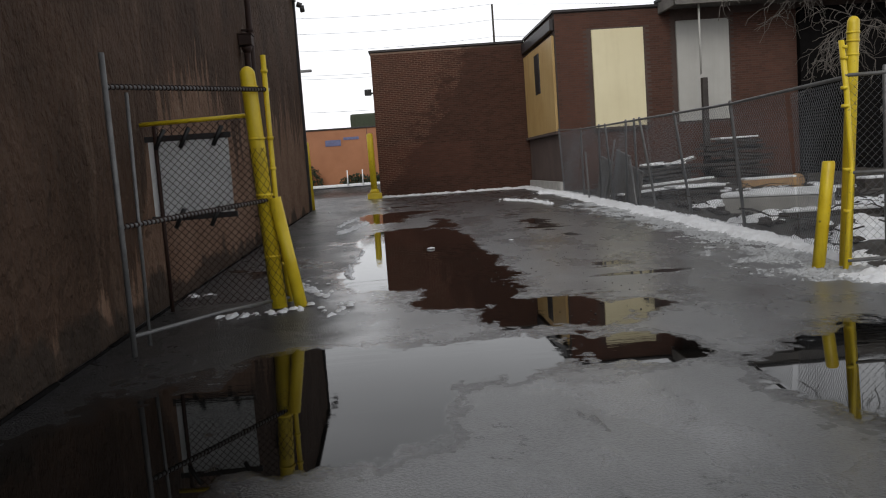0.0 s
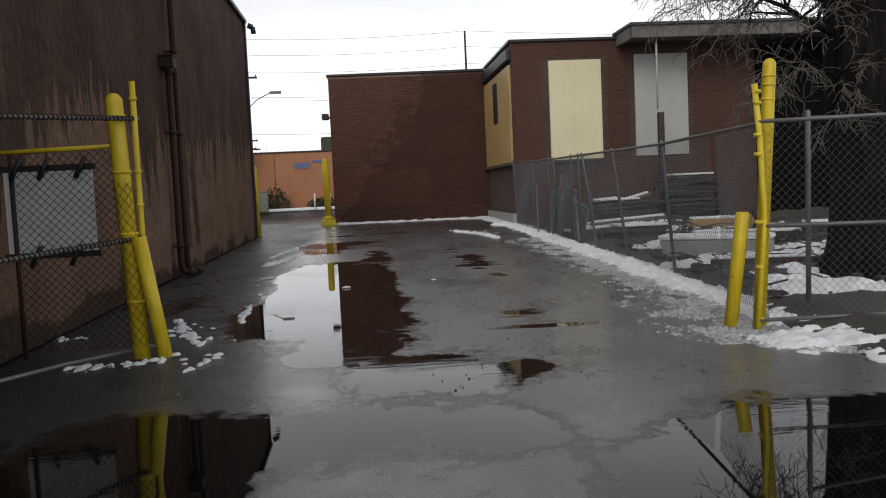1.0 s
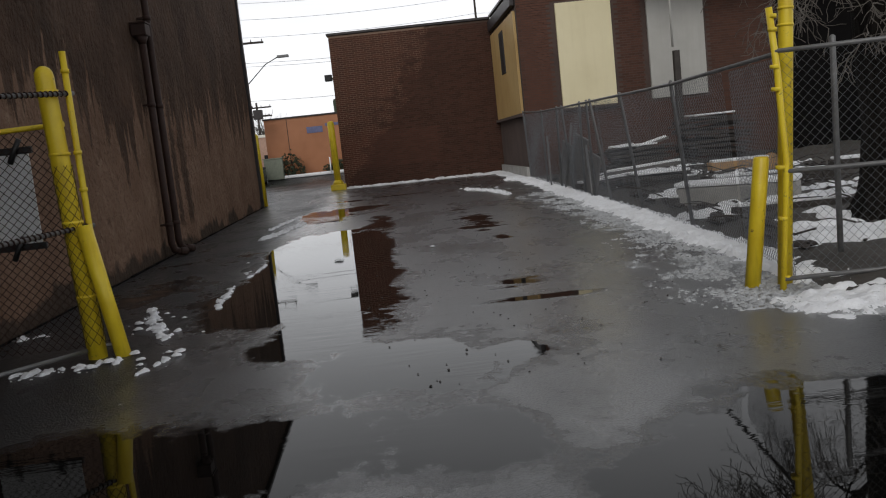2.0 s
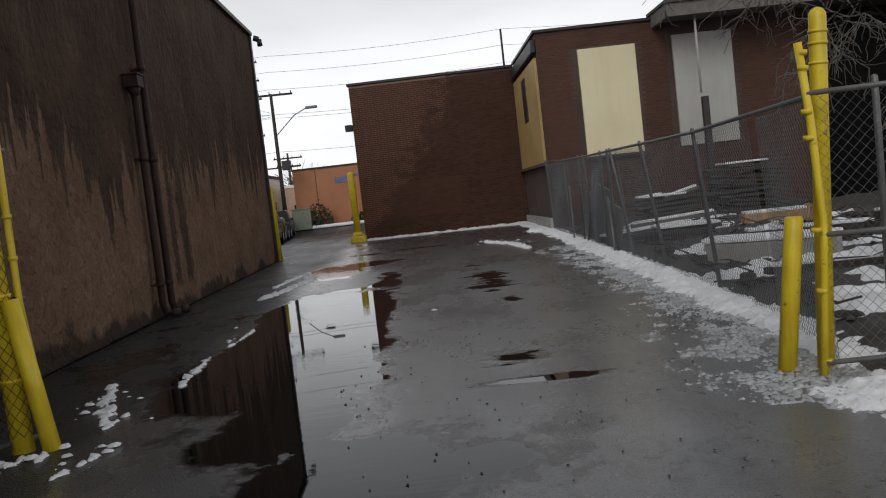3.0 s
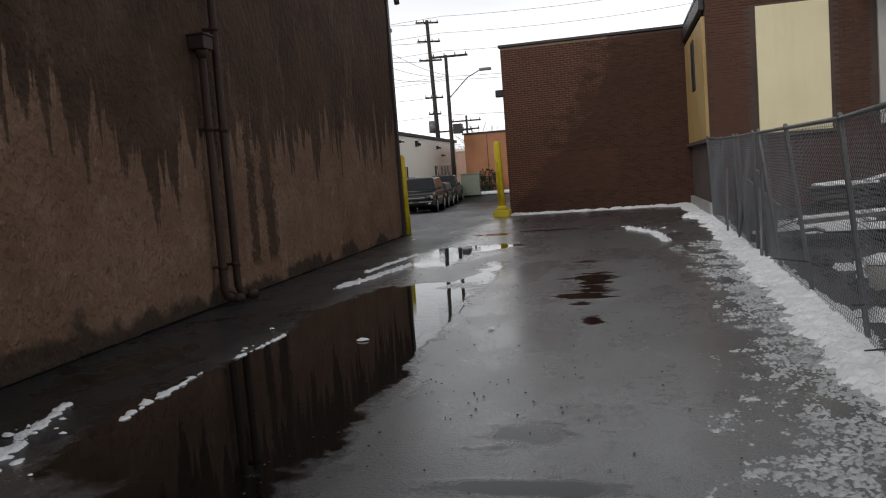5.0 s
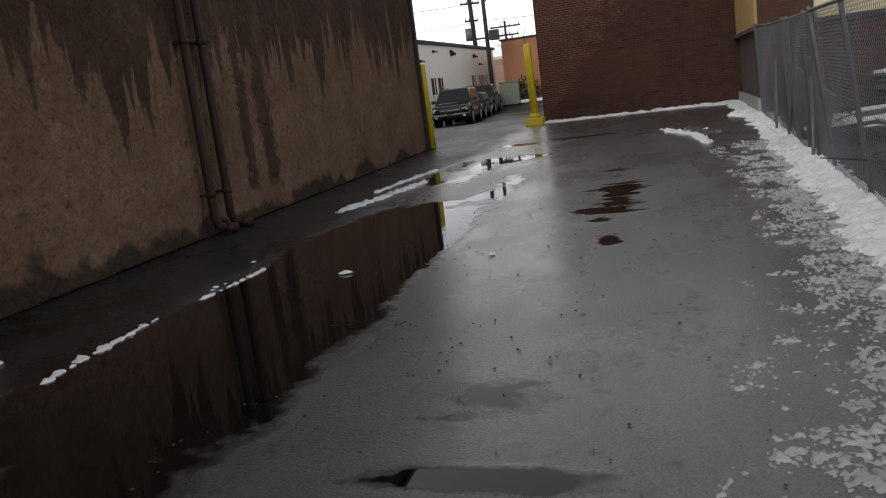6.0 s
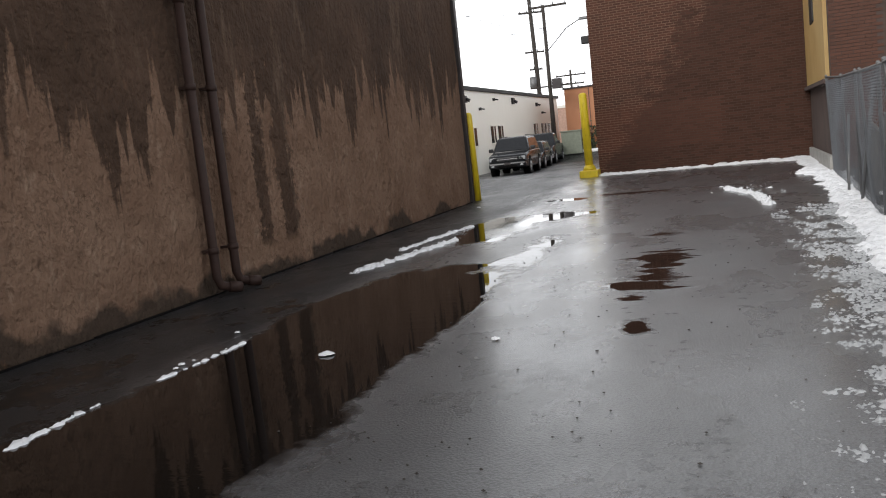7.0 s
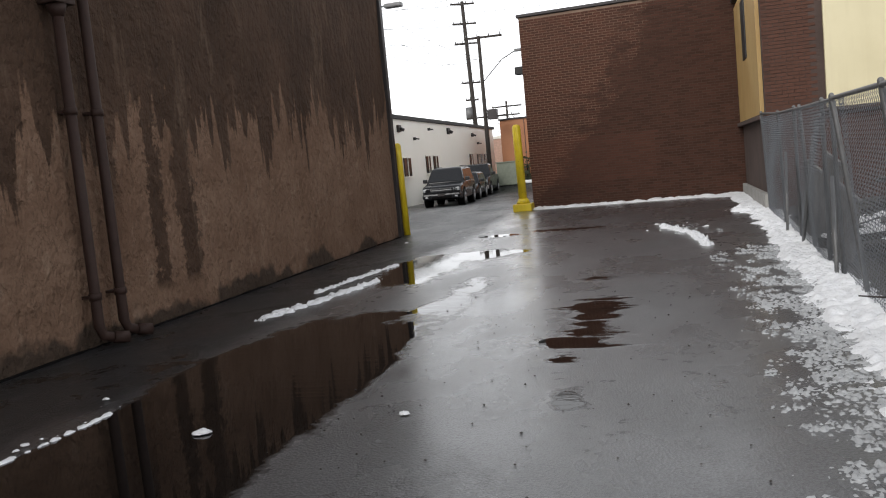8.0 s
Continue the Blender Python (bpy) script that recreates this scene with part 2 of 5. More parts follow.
M_MORTAR_DARK = plain("sooty_mortar", (0.075, 0.05, 0.042), 0.9, vary=0.35, scale=1.2)
M_SNOW = snow_mat("old_snow", (0.88, 0.89, 0.91), (0.66, 0.66, 0.67))
M_SLUSH = snow_mat("grey_slush", (0.50, 0.51, 0.52), (0.2, 0.2, 0.205))
M_YELLOW = yellow_mat()
M_GALV = plain("dull_galvanised_steel", (0.16, 0.16, 0.16), 0.5, 0.4, vary=0.3, scale=8)
M_WIRE = plain("weathered_wire", (0.15, 0.158, 0.17), 0.6, 0.2, vary=0.2, scale=3)
M_CREAM = panel_mat("cream_painted_board", (0.68, 0.60, 0.38), (0.75, 0.67, 0.44), (0.52, 0.43, 0.25))
M_TAN = panel_mat("ochre_painted_board", (0.42, 0.26, 0.09), (0.52, 0.36, 0.15), (0.32, 0.17, 0.07), 0.6)
M_PALE = panel_mat("pale_grey_board", (0.36, 0.35, 0.32), (0.44, 0.43, 0.40), (0.27, 0.25, 0.22))
M_COPING = plain("dark_metal_coping", (0.035, 0.03, 0.03), 0.5, 0.3)
M_PIPE = plain("brown_painted_pipe", (0.034, 0.018, 0.014), 0.62, 0.0, vary=0.3, scale=9)
M_PIPE.node_tree.nodes["Principled BSDF"].inputs["Specular IOR Level"].default_value = 0.25
M_WOODGREY = plain("weathered_grey_timber", (0.13, 0.12, 0.11), 0.8, vary=0.4, scale=4)
M_WOODDARK = plain("rotten_dark_timber", (0.045, 0.038, 0.034), 0.85, vary=0.4, scale=4)
M_CONCRETE = plain("weathered_concrete", (0.30, 0.29, 0.27), 0.85, vary=0.25, scale=2.5, bump=0.4, dist=0.01)
M_SOIL = soil_mat()
M_BARK = bark_mat()
M_CREAMWALL = panel_mat("cream_rendered_wall", (0.88, 0.85, 0.76), (0.9, 0.87, 0.79), (0.8, 0.76, 0.66))
M_ORANGE = panel_mat("orange_brick_wall", (0.32, 0.125, 0.05), (0.39, 0.16, 0.07), (0.31, 0.13, 0.065))
M_PINK = plain("pink_rendered_wall", (0.55, 0.36, 0.28), 0.85)
M_DARKGLASS = plain("dark_window_glass", (0.015, 0.017, 0.02), 0.2, vary=0.1, bump=0.02)
M_CARGLASS = plain("tinted_car_glass", (0.012, 0.013, 0.015), 0.12, vary=0.1, bump=0.0)
M_CARGLASS.node_tree.nodes["Principled BSDF"].inputs["Specular IOR Level"].default_value = 0.6
M_POLE = plain("creosoted_pole", (0.04, 0.033, 0.028), 0.9, vary=0.4, scale=5)
M_CABLE = plain("black_cable", (0.03, 0.03, 0.032), 0.7, vary=0.1)
M_CARPAINT = plain("black_car_paint", (0.008, 0.009, 0.011), 0.22, 0.0, vary=0.1, bump=0.0)
M_TYRE = plain("tyre_rubber", (0.02, 0.02, 0.02), 0.85)
M_RIM = plain("alloy_rim", (0.4, 0.4, 0.41), 0.35, 0.8)
M_LAMPGLASS = plain("headlamp_glass", (0.34, 0.35, 0.36), 0.12, vary=0.1, bump=0.0)
M_BLACK = plain("black_plastic", (0.014, 0.014, 0.015), 0.5)
M_LEAF = plain("dull_evergreen_leaves", (0.035, 0.045, 0.022), 0.7, vary=0.5, scale=7)
M_SIGN = plain("dirty_white_sign_board", (0.66, 0.67, 0.67), 0.5, vary=0.15, scale=5)
M_GREENBOX = plain("grey_green_cabinet_paint", (0.2, 0.22, 0.17), 0.6)
M_BLUE = plain("faded_blue_paint", (0.13, 0.14, 0.25), 0.7)
M_ROOF = plain("tar_roofing", (0.06, 0.058, 0.056), 0.9)
# Near-black: shade put into the colour of openings, also the wall-foot seam.
M_NEAR_BLACK = plain("shade_and_seam_black", (0.006, 0.0055, 0.0055), 1.0, vary=0.3)
M_NEAR_BLACK.node_tree.nodes["Principled BSDF"].inputs["Specular IOR Level"].default_value = 0.05
M_CARPAINT.node_tree.nodes["Principled BSDF"].inputs["Specular IOR Level"].default_value = 0.4
M_GRIME = plain("grimy_yellow_wire", (0.13, 0.10, 0.012), 0.7, vary=0.5, scale=9)
M_CUT = plain("cut_log_end", (0.42, 0.26, 0.13), 0.8)


# ---- mesh helpers ----
def part(name, bm, material, parent=None, label=""):
    me = bpy.data.meshes.new(name)
    bm.normal_update()
    bm.to_mesh(me)
    bm.free()
    me.materials.append(material)
    ob = new(name, me)
    if parent is not None:
        ob.parent = parent
        ob.matrix_parent_inverse = parent.matrix_world.inverted()
    if label:
        ob["label"] = label
    return ob


def thing(name, at=(0, 0, 0), label="", category="", group="", kind=""):
    e = new(name)
    e.empty_display_size = 0.2
    e.matrix_world = Matrix.Translation(at)
    e.matrix_basis = Matrix.Translation(at)
    bpy.context.view_layer.update()
    return tagged(e, label, category, group, kind)


def box(bm, x0, x1, y0, y1, z0, z1, bevel=0.0, m=None):
    r = bmesh.ops.create_cube(bm, size=1.0)
    t = Matrix.Translation(((x0 + x1) / 2, (y0 + y1) / 2, (z0 + z1) / 2)) @ Matrix.Diagonal((x1 - x0, y1 - y0, z1 - z0, 1))
    bmesh.ops.transform(bm, matrix=(m @ t) if m else t, verts=r["verts"])
    if bevel:
        es = list({e for v in r["verts"] for e in v.link_edges})
        bmesh.ops.bevel(bm, geom=es, offset=bevel, segments=2, affect="EDGES", profile=0.6)
    return bm


def tube(bm, pts, radii, n=8, caps=True, smooth=True):
    pts = [Vector(p) for p in pts]
    if isinstance(radii, (int, float)):
        radii = [radii] * len(pts)
    rings = []
    up = Vector((0.13, 0.31, 0.94))
    for i, p in enumerate(pts):
        d = (pts[min(i + 1, len(pts) - 1)] - pts[max(i - 1, 0)]).normalized()
        a = d.cross(up)
        if a.length < 0.05:
            a = d.cross(Vector((1, 0, 0)))
        a.normalize()
        b = d.cross(a)
        rings.append([bm.verts.new(p + radii[i] * (math.cos(6.28318 * j / n) * a + math.sin(6.28318 * j / n) * b)) for j in range(n)])
    for r0, r1 in zip(rings, rings[1:]):
        for j in range(n):
            f = bm.faces.new((r0[j], r0[(j + 1) % n], r1[(j + 1) % n], r1[j]))
            f.smooth = smooth
    if caps and n > 2:
        bm.faces.new(rings[0][::-1])
        bm.faces.new(rings[-1])
    return bm


def B():
    return bmesh.new()


def ground_z(y):
    return float(np.interp(y, [-9, 33, 45, 58, 61], [-0.2, 0.325, -0.06, -0.06, 0.35]))


def fence_x(y):
    return float(np.interp(y, [7.15, 9, 11, 13, 17, 22, 25], [3.36, 3.72, 3.86, 3.9, 3.99, 4.05, 4.1]))


# ---- ground ----
def make_ground():
    xs = sorted(set([-600, -200, -80, -40, -20, -12, -8, -6, -5, -4.2] + [round(-3.6 + 0.3 * i, 3) for i in range(27)] + [5, 6, 8, 12, 20, 40, 80, 200, 600]))
    ys = sorted(set([33, 45, 58, 61, -400, -100, -30, -12] + [round(-6 + 0.4 * i, 3) for i in range(112)] + [42, 50, 80, 120, 200, 400, 900]))
    bm = B()
    g = [[bm.verts.new((x, y, ground_z(y) + (0 if not (-3.6 < x < 4.6 and 1 < y < 40) else 0.0))) for x in xs] for y in ys]
    for j in range(len(ys) - 1):
        for i in range(len(xs) - 1):
            bm.faces.new((g[j][i], g[j][i + 1], g[j + 1][i + 1], g[j + 1][i])).smooth = True
    return tagged(part("ground", bm, M_ASPHALT), "wet dark grey asphalt lane, patchy and worn, wall shade painted along one side", "asphalt", kind="structure")


make_ground()


def blob_field(blobs, x, y):
    best = -9.0
    for cx, cy, rx, ry, p, *w in blobs:
        d = (abs((x - cx) / rx) ** p + abs((y - cy) / ry) ** p) ** (1 / p)
        best = max(best, (1 - d) * min(max(rx, ry), 0.6) * (w[0] if w else 1.0))
    return best


def sheet(name, blobs, step, height, material, rag=0.12, freq=1.5, stretch=1.0, label="", category="", kind="", seed=0.0, floor=None, tall=None):
    """A thin ragged-edged sheet lying on the ground where a field of soft lobes is positive."""
    x0, x1 = min(b[0] - b[2] for b in blobs) - 0.2, max(b[0] + b[2] for b in blobs) + 0.2
    y0, y1 = min(b[1] - b[3] for b in blobs) - 0.2, max(b[1] + b[3] for b in blobs) + 0.2
    nx, ny = int((x1 - x0) / step) + 1, int((y1 - y0) / step) + 1
    field, verts, bm = {}, {}, B()
    lay = bm.verts.layers.float.new("depth")
    for j in range(ny):
        for i in range(nx):
            x, y = x0 + i * step, y0 + j * step
            f = blob_field(blobs, x, y)
            if f > -0.6:
                f += rag * (noise.noise((x * freq + seed, y * freq * stretch, 1.7)) + 0.5 * noise.noise((x * freq * 3.1, y * freq * 3.1 * stretch, seed)))
            field[i, j] = f

    def vert(i, j):
        if (i, j) not in verts:
            x, y, f = x0 + i * step, y0 + j * step, field[i, j]
            g = (floor or ground_z)(y)
            v = bm.verts.new((x, y, g + (height + max(-0.01, min(0.002, f * 0.04)) if tall is None else max(-0.03, tall(f, x, y)))))
            v[lay] = f
            verts[i, j] = v
        return verts[i, j]

    for j in range(ny - 1):
        for i in range(nx - 1):
            if max(field[i, j], field[i + 1, j], field[i, j + 1], field[i + 1, j + 1]) > -0.05:
                bm.faces.new((vert(i, j), vert(i + 1, j), vert(i + 1, j + 1), vert(i, j + 1))).smooth = True
    return tagged(part(name, bm, material), label, category, kind=kind)


PUDDLES = [
    ("broad shallow puddle along the wall and gateway", [(-0.85, 11.85, 1.0, 3.8, 7, 2.2), (-0.8, 9.2, 1.15, 1.6, 4, 1.6), (-0.75, 7.6, 0.95, 1.1, 2.5, 0.6),
     (-0.6, 4.75, 1.35, 1.15, 2.5, 0.7), (0.3, 4.6, 0.8, 0.8, 2.2, 0.6), (0.15, 6.2, 0.95, 1.15, 2.6, 0.9), (0.8, 6.2, 0.8, 0.75, 2.5, 0.62), (-0.5, 7.2, 1.0, 0.9, 2, 0.8), (1.75, 3.5, 1.3, 1.55, 2.6, 1.0), (2.5, 4.2, 0.9, 0.8, 2, 1.0),
     (-1.65, 4.1, 0.95, 1.6, 3, 1.4), (-2.65, 3.0, 0.85, 2.3, 3, 0.9), (-1.6, 1.8, 1.0, 1.1, 2, 1.0), (-2.7, 11.5, 0.8, 3.6, 4, 0.15), (-0.2, 16.3, 0.38, 1.9, 3, 0.5)], 0.09),
    ("puddle near the wall's far corner", [(-1.35, 18.9, 0.8, 1.9, 2.5), (-0.85, 20.1, 0.75, 0.9, 2), (-0.3, 20.4, 0.4, 0.35, 2)], 0.12),
    ("thin film of water before the brick building", [(0.1, 23.6, 1.1, 0.3, 2), (-1.0, 23.2, 0.6, 0.35, 2)], 0.1),
    ("small wet patch in the lane", [(1.38, 17.1, 0.3, 0.25, 2), (1.45, 16.4, 0.2, 0.25, 2)], 0.1),
    ("streaky dark wet patch in mid lane", [(1.48, 15.45, 0.36, 0.45, 2), (1.5, 14.75, 0.24, 0.5, 2), (1.56, 13.85, 0.46, 0.5, 2), (1.45, 13.3, 0.22, 0.35, 2)], 0.16),
    ("tiny wet patch on smooth asphalt", [(1.6, 12.24, 0.15, 0.33, 2)], 0.1),
    ("narrow wet groove across the lane", [(1.35, 7.82, 0.7, 0.15, 2)], 0.06),
    ("water-filled crack in the asphalt", [(-0.4 + 0.0115 * q + 0.05 * math.sin(q * 1.7), 2.1 + 0.13 * q, 0.035, 0.12, 2) for q in range(15)], 0.02),
    ("narrow wet patch in the lane", [(1.3, 8.72, 0.36, 0.3, 2), (1.15, 8.4, 0.25, 0.14, 2)], 0.08),
]
for n_p, (lab, blobs, rag) in enumerate(PUDDLES):
    small = max(b[3] for b in blobs) < 0.7
    sheet("puddle", blobs, 0.035 if small else 0.06, 0.0, M_ASPHALT, rag * 2.2 if small else rag, 1.7 if small else 1.3, 3.6 if small else 1.0, lab + ", mirroring the sky", "puddle", seed=n_p * 3.1)


# ---- buildings ----
def stucco_building():
    b = thing("stucco_building", (-3.61, 10, 0), "tall windowless building with brown water-stained stucco", "building")
    bm = B()
    ys = np.linspace(-9, 24.57, 100)
    zs = np.linspace(-0.1, 6.4, 40)
    g = [[bm.verts.new((-3.61 + 0.035 * noise.noise((0, y * 0.6, z * 0.6)) + 0.014 * noise.noise((3, y * 3, z * 2)), y, z)) for z in zs] for y in ys]
    for i in range(99):
        for j in range(39):
            bm.faces.new((g[i][j], g[i + 1][j], g[i + 1][j + 1], g[i][j + 1])).smooth = True
    part("wall", bm, M_STUCCO, b)
    part("inner_mass", box(B(), -16, -3.69, -9, 24.56, -0.1, 6.35), M_STUCCO, b)
    part("parapet_cap", box(B(), -3.92, -3.51, -9, 24.68, 6.4, 6.5, 0.015), M_COPING, b, "dark metal parapet capping")
    part("corner_flashing", box(B(), -3.69, -3.54, 24.5, 24.66, 0.2, 6.42, 0.01), M_COPING, b)
    bm = B()
    tube(bm, [(-3.5, 24.72, 6.35), (-3.36, 24.75, 6.3)], 0.08, 8)
    tube(bm, [(-3.36, 24.75, 6.3), (-3.34, 24.75, 6.12)], 0.07, 8)
    part("gutter_outlet", bm, M_COPING, b)
    bm = B()
    for i in range(60):
        y = -9 + i * 0.56 + random.uniform(-0.1, 0.1)
        tube(bm, [(-3.57, y, 0.0 + ground_z(y)), (-3.57, y + 0.6, 0.0 + ground_z(y + 0.6))], 0.012 + random.uniform(0, 0.015), 5)
    part("foot_joint", bm, M_NEAR_BLACK, b, "dark dirty seam along the wall's foot")
    return b


stucco_building()


def downpipe(y, dx, top, foot_dir, hopper):
    z0 = ground_z(y)
    d = thing("downpipe", (-3.49, y, z0), "brown painted downpipe fixed to the stucco wall", "downpipe", "downpipes on the wall")
    x = -3.49 + dx
    bm = B()
    tube(bm, [(x, y, top), (x, y, z0 + 0.22), (x + 0.02, y + 0.03 * foot_dir, z0 + 0.12), (x + 0.09, y + 0.16 * foot_dir, z0 + 0.07)], 0.055, 12)
    part("pipe", bm, M_PIPE, d)
    for z in (z0 + 0.5, 2.5, 3.9, 5.2):
        if z < top:
            part("bracket", tube(B(), [(x, y, z), (x, y, z + 0.07)], 0.066, 12), M_PIPE, d)
            part("wall_clip", box(B(), -3.64, x, y - 0.05, y + 0.05, z + 0.02, z + 0.05), M_PIPE, d)
    part("shoe", tube(B(), [(x + 0.07, y + 0.12 * foot_dir, z0 + 0.085), (x + 0.16, y + 0.24 * foot_dir, z0 + 0.06)], 0.064, 12), M_PIPE, d)
    if hopper:
        bm = box(B(), x - 0.12, x + 0.11, y - 0.13, y + 0.15, top - 0.02, top + 0.16, 0.015)
        tube(bm, [(x, y, top - 0.14), (x, y, top)], [0.06, 0.11], 10)
        part("hopper_head", bm, M_PIPE, d, "box-shaped hopper head")
        part("rim", box(B(), x - 0.13, x + 0.125, y - 0.145, y + 0.165, top + 0.16, top + 0.185, 0.006), M_PIPE, d)
    return d


downpipe(14.28, 0.0, 3.62, 1, True)
downpipe(14.66, 0.02, 6.4, 1, False)


def brick_face(parent, origin, along, up_to, length, z0, holes, picked, seed, mat):
    """Running-bond brickwork on a vertical face: `picked` courses are single objects, the rest one mesh."""
    rng = random.Random(seed)
    ax = Vector(along).normalized()
    out = ax.cross(Vector((0, 0, 1)))
    L, Hh, J = 0.2, 0.0550, 0.0130
    rot = Matrix((( ax.x, out.x, 0, 0), (ax.y, out.y, 0, 0), (0, 0, 1, 0), (0, 0, 0, 1)))
    verts, faces = [], []
    protos = []
    for q in range(4):
        w = L / 2 * (1 + 0.01 * q)
        bm = box(B(), -w, w, -0.03, 0.008 + 0.0015 * q, -Hh / 2, Hh / 2)
        me = bpy.data.meshes.new("brick")
        bm.to_mesh(me)
        bm.free()
        me.materials.append(mat)
        protos.append(me)
    row, z = 0, z0 + Hh / 2
    singles = 0
    corner = [(-1, -1), (1, -1), (1, 1), (-1, 1)]
    while z + Hh / 2 < up_to:
        a0 = 0.0
        while a0 < length - 0.03:
            a1 = min(length, a0 + (L if (row % 2 == 0 or a0 > 0) else L / 2))
            s, w = (a0 + a1) / 2, (a1 - a0) / 2
            if not any(a < s + w and s - w < b and c < z + Hh / 2 and z - Hh / 2 < d for a, b, c, d in holes):
                c = Vector(origin) + ax * s
                if picked and picked[0] <= s <= picked[1] and picked[2] <= z <= picked[3] and singles < 300 and w > 0.09:
                    ob = new("brick", protos[rng.randrange(4)])
                    ob.parent = parent
                    ob.matrix_parent_inverse = parent.matrix_world.inverted()
                    ob.matrix_basis = Matrix.Translation((c.x, c.y, z)) @ rot
                    singles += 1
                else:
                    pr = 0.007 + rng.uniform(0, 0.006)
                    h = Hh / 2 - rng.uniform(0, 0.002)
                    n = len(verts)
                    for depth in (-0.02, pr):
                        for a, b in corner:
                            p = c + ax * (a * w) + out * depth
                            verts.append((p.x, p.y, z + b * h))
                    faces += [(n + 4, n + 5, n + 6, n + 7), (n, n + 1, n + 5, n + 4), (n + 1, n + 2, n + 6, n + 5), (n + 2, n + 3, n + 7, n + 6), (n + 3, n, n + 4, n + 7)]
            a0 = a1 + J
        z += Hh + J
        row += 1
    me = bpy.data.meshes.new("brickwork")
    me.from_pydata(verts, [], faces)
    me.materials.append(mat)
    ob = new("brickwork", me)
    ob.parent = parent
    ob.matrix_parent_inverse = parent.matrix_world.inverted()
    ob["kind"] = "stuff"


def brick_block():
    b = thing("brick_building", (1.3, 30.1, 0.3), "low flat-roofed windowless building of dark red brick", "building")
    bm = box(B(), -1.5, 4.13, 0, 14, 0, 5.55)
    ang = math.atan2(29.94 - 30.217, 4.13 + 1.5)
    m = Matrix.Translation((-1.5, 30.217, 0)) @ Matrix.Rotation(ang, 4, "Z") @ Matrix.Translation((1.5, 0, 0))
    bmesh.ops.transform(bm, matrix=m, verts=bm.verts)
    part("wall", bm, M_MORTAR, b)
    bm = box(B(), -1.56, 4.1, -0.06, 14.06, 5.56, 5.64, 0.01)
    bmesh.ops.transform(bm, matrix=m, verts=bm.verts)
    part("coping", bm, M_COPING, b, "dark metal roof coping")
    bm = box(B(), -1.85, -1.52, 0.6, 0.75, 4.15, 4.2)
    box(bm, -1.85, -1.6, 0.55, 0.8, 4.1, 4.32, 0.02)
    bmesh.ops.transform(bm, matrix=m, verts=bm.verts)
    part("wall_light", bm, M_BLACK, b, "small dark lamp bracket on the side")
    return b, ang


BRICK_B, BRICK_ANG = brick_block()


def annex():
    b = thing("brick_annex", (6, 27, 0.2), "two-winged brick building with boarded-up windows", "building")
    part("wall", box(B(), 4.125, 16, 24.52, 40, 0, 5.6), M_MORTAR_DARK, b)
    part("coping", box(B(), 4.05, 8.2, 24.44, 29.9, 5.6, 5.68, 0.01), M_COPING, b, "dark metal roof coping")
    part("side_gutter", box(B(), 3.98, 4.12, 24.6, 29.85, 5.1, 5.45, 0.03), M_COPING, b, "dark gutter fascia")

    def boarded(x0, x1, z0, z1, mat, lab):
        w = part("board", box(B(), x0, x1, 24.44, 24.53, z0, z1, 0.008), mat, b, lab)
        return w

    boarded(5.22, 6.8, 2.1, 5.03, M_CREAM, "cream-painted board over a tall window")
    part("sill", box(B(), 5.15, 6.88, 24.36, 24.5, 2.02, 2.1, 0.01), M_MORTAR_DARK, b)
    boarded(7.82, 9.45, 2.12, 5.14, M_PALE, "pale grey board over a tall window")
    part("side_board", box(B(), 4.05, 4.13, 24.75, 29.9, 2.1, 4.98, 0.008), M_TAN, b, "ochre-painted board with rust streaks")
    part("slot_window", box(B(), 4.02, 4.09, 26.9, 27.7, 3.45, 4.75, 0.01), M_BLACK, b, "narrow dark window slot")
    part("ledge", box(B(), 3.98, 4.12, 24.6, 29.9, 2.0, 2.09, 0.01), M_MORTAR_DARK, b)
    part("stone_foot", box(B(), 4.02, 4.12, 24.5, 29.9, 0.1, 0.55, 0.02), M_CONCRETE, b)
    bm = box(B(), 7.35, 18, 23.1, 24.6, 5.5, 5.62, 0.01)
    box(bm, 7.3, 18, 23.02, 23.12, 5.38, 5.72, 0.01)
    box(bm, 7.3, 7.4, 23.02, 24.6, 5.38, 5.72, 0.01)
    part("canopy", bm, M_WOODGREY, b, "weathered overhanging canopy roof")
    part("canopy_roof", box(B(), 7.25, 18.1, 22.95, 24.7, 5.72, 5.8, 0.01), M_ROOF, b)
    bm = tube(B(), [(8.1, 23.3, 5.5), (8.1, 23.3, 3.4)], 0.03, 8)
    part("canopy_post", bm, M_PALE, b, "pale thin canopy post")
    # No opening here: a near-black box paints the shade beneath the canopy.
    part("porch_recess", box(B(), 11.6, 16.02, 24.3, 24.56, 0.1, 5.3), M_NEAR_BLACK, b, "near-black box painting shade on the annex wall")
    part("post_base", box(B(), 8.1, 8.26, 23.22, 23.38, 0.2, 3.3, 0.01), M_WOODDARK, b)
    return b


ANNEX = annex()


# ---- yellow posts ----
def dome_post(bm, p0, p1, r, dome=0.07):
    p0, p1 = Vector(p0), Vector(p1)
    d = (p1 - p0).normalized()
    pts, rad = [p0, p1], [r, r]
    for a in (25, 50, 72, 88):
        pts.append(p1 + d * dome * math.sin(radians(a)))
        rad.append(r * math.cos(radians(a)) + 0.002)
    return tube(bm, pts, rad, 16)


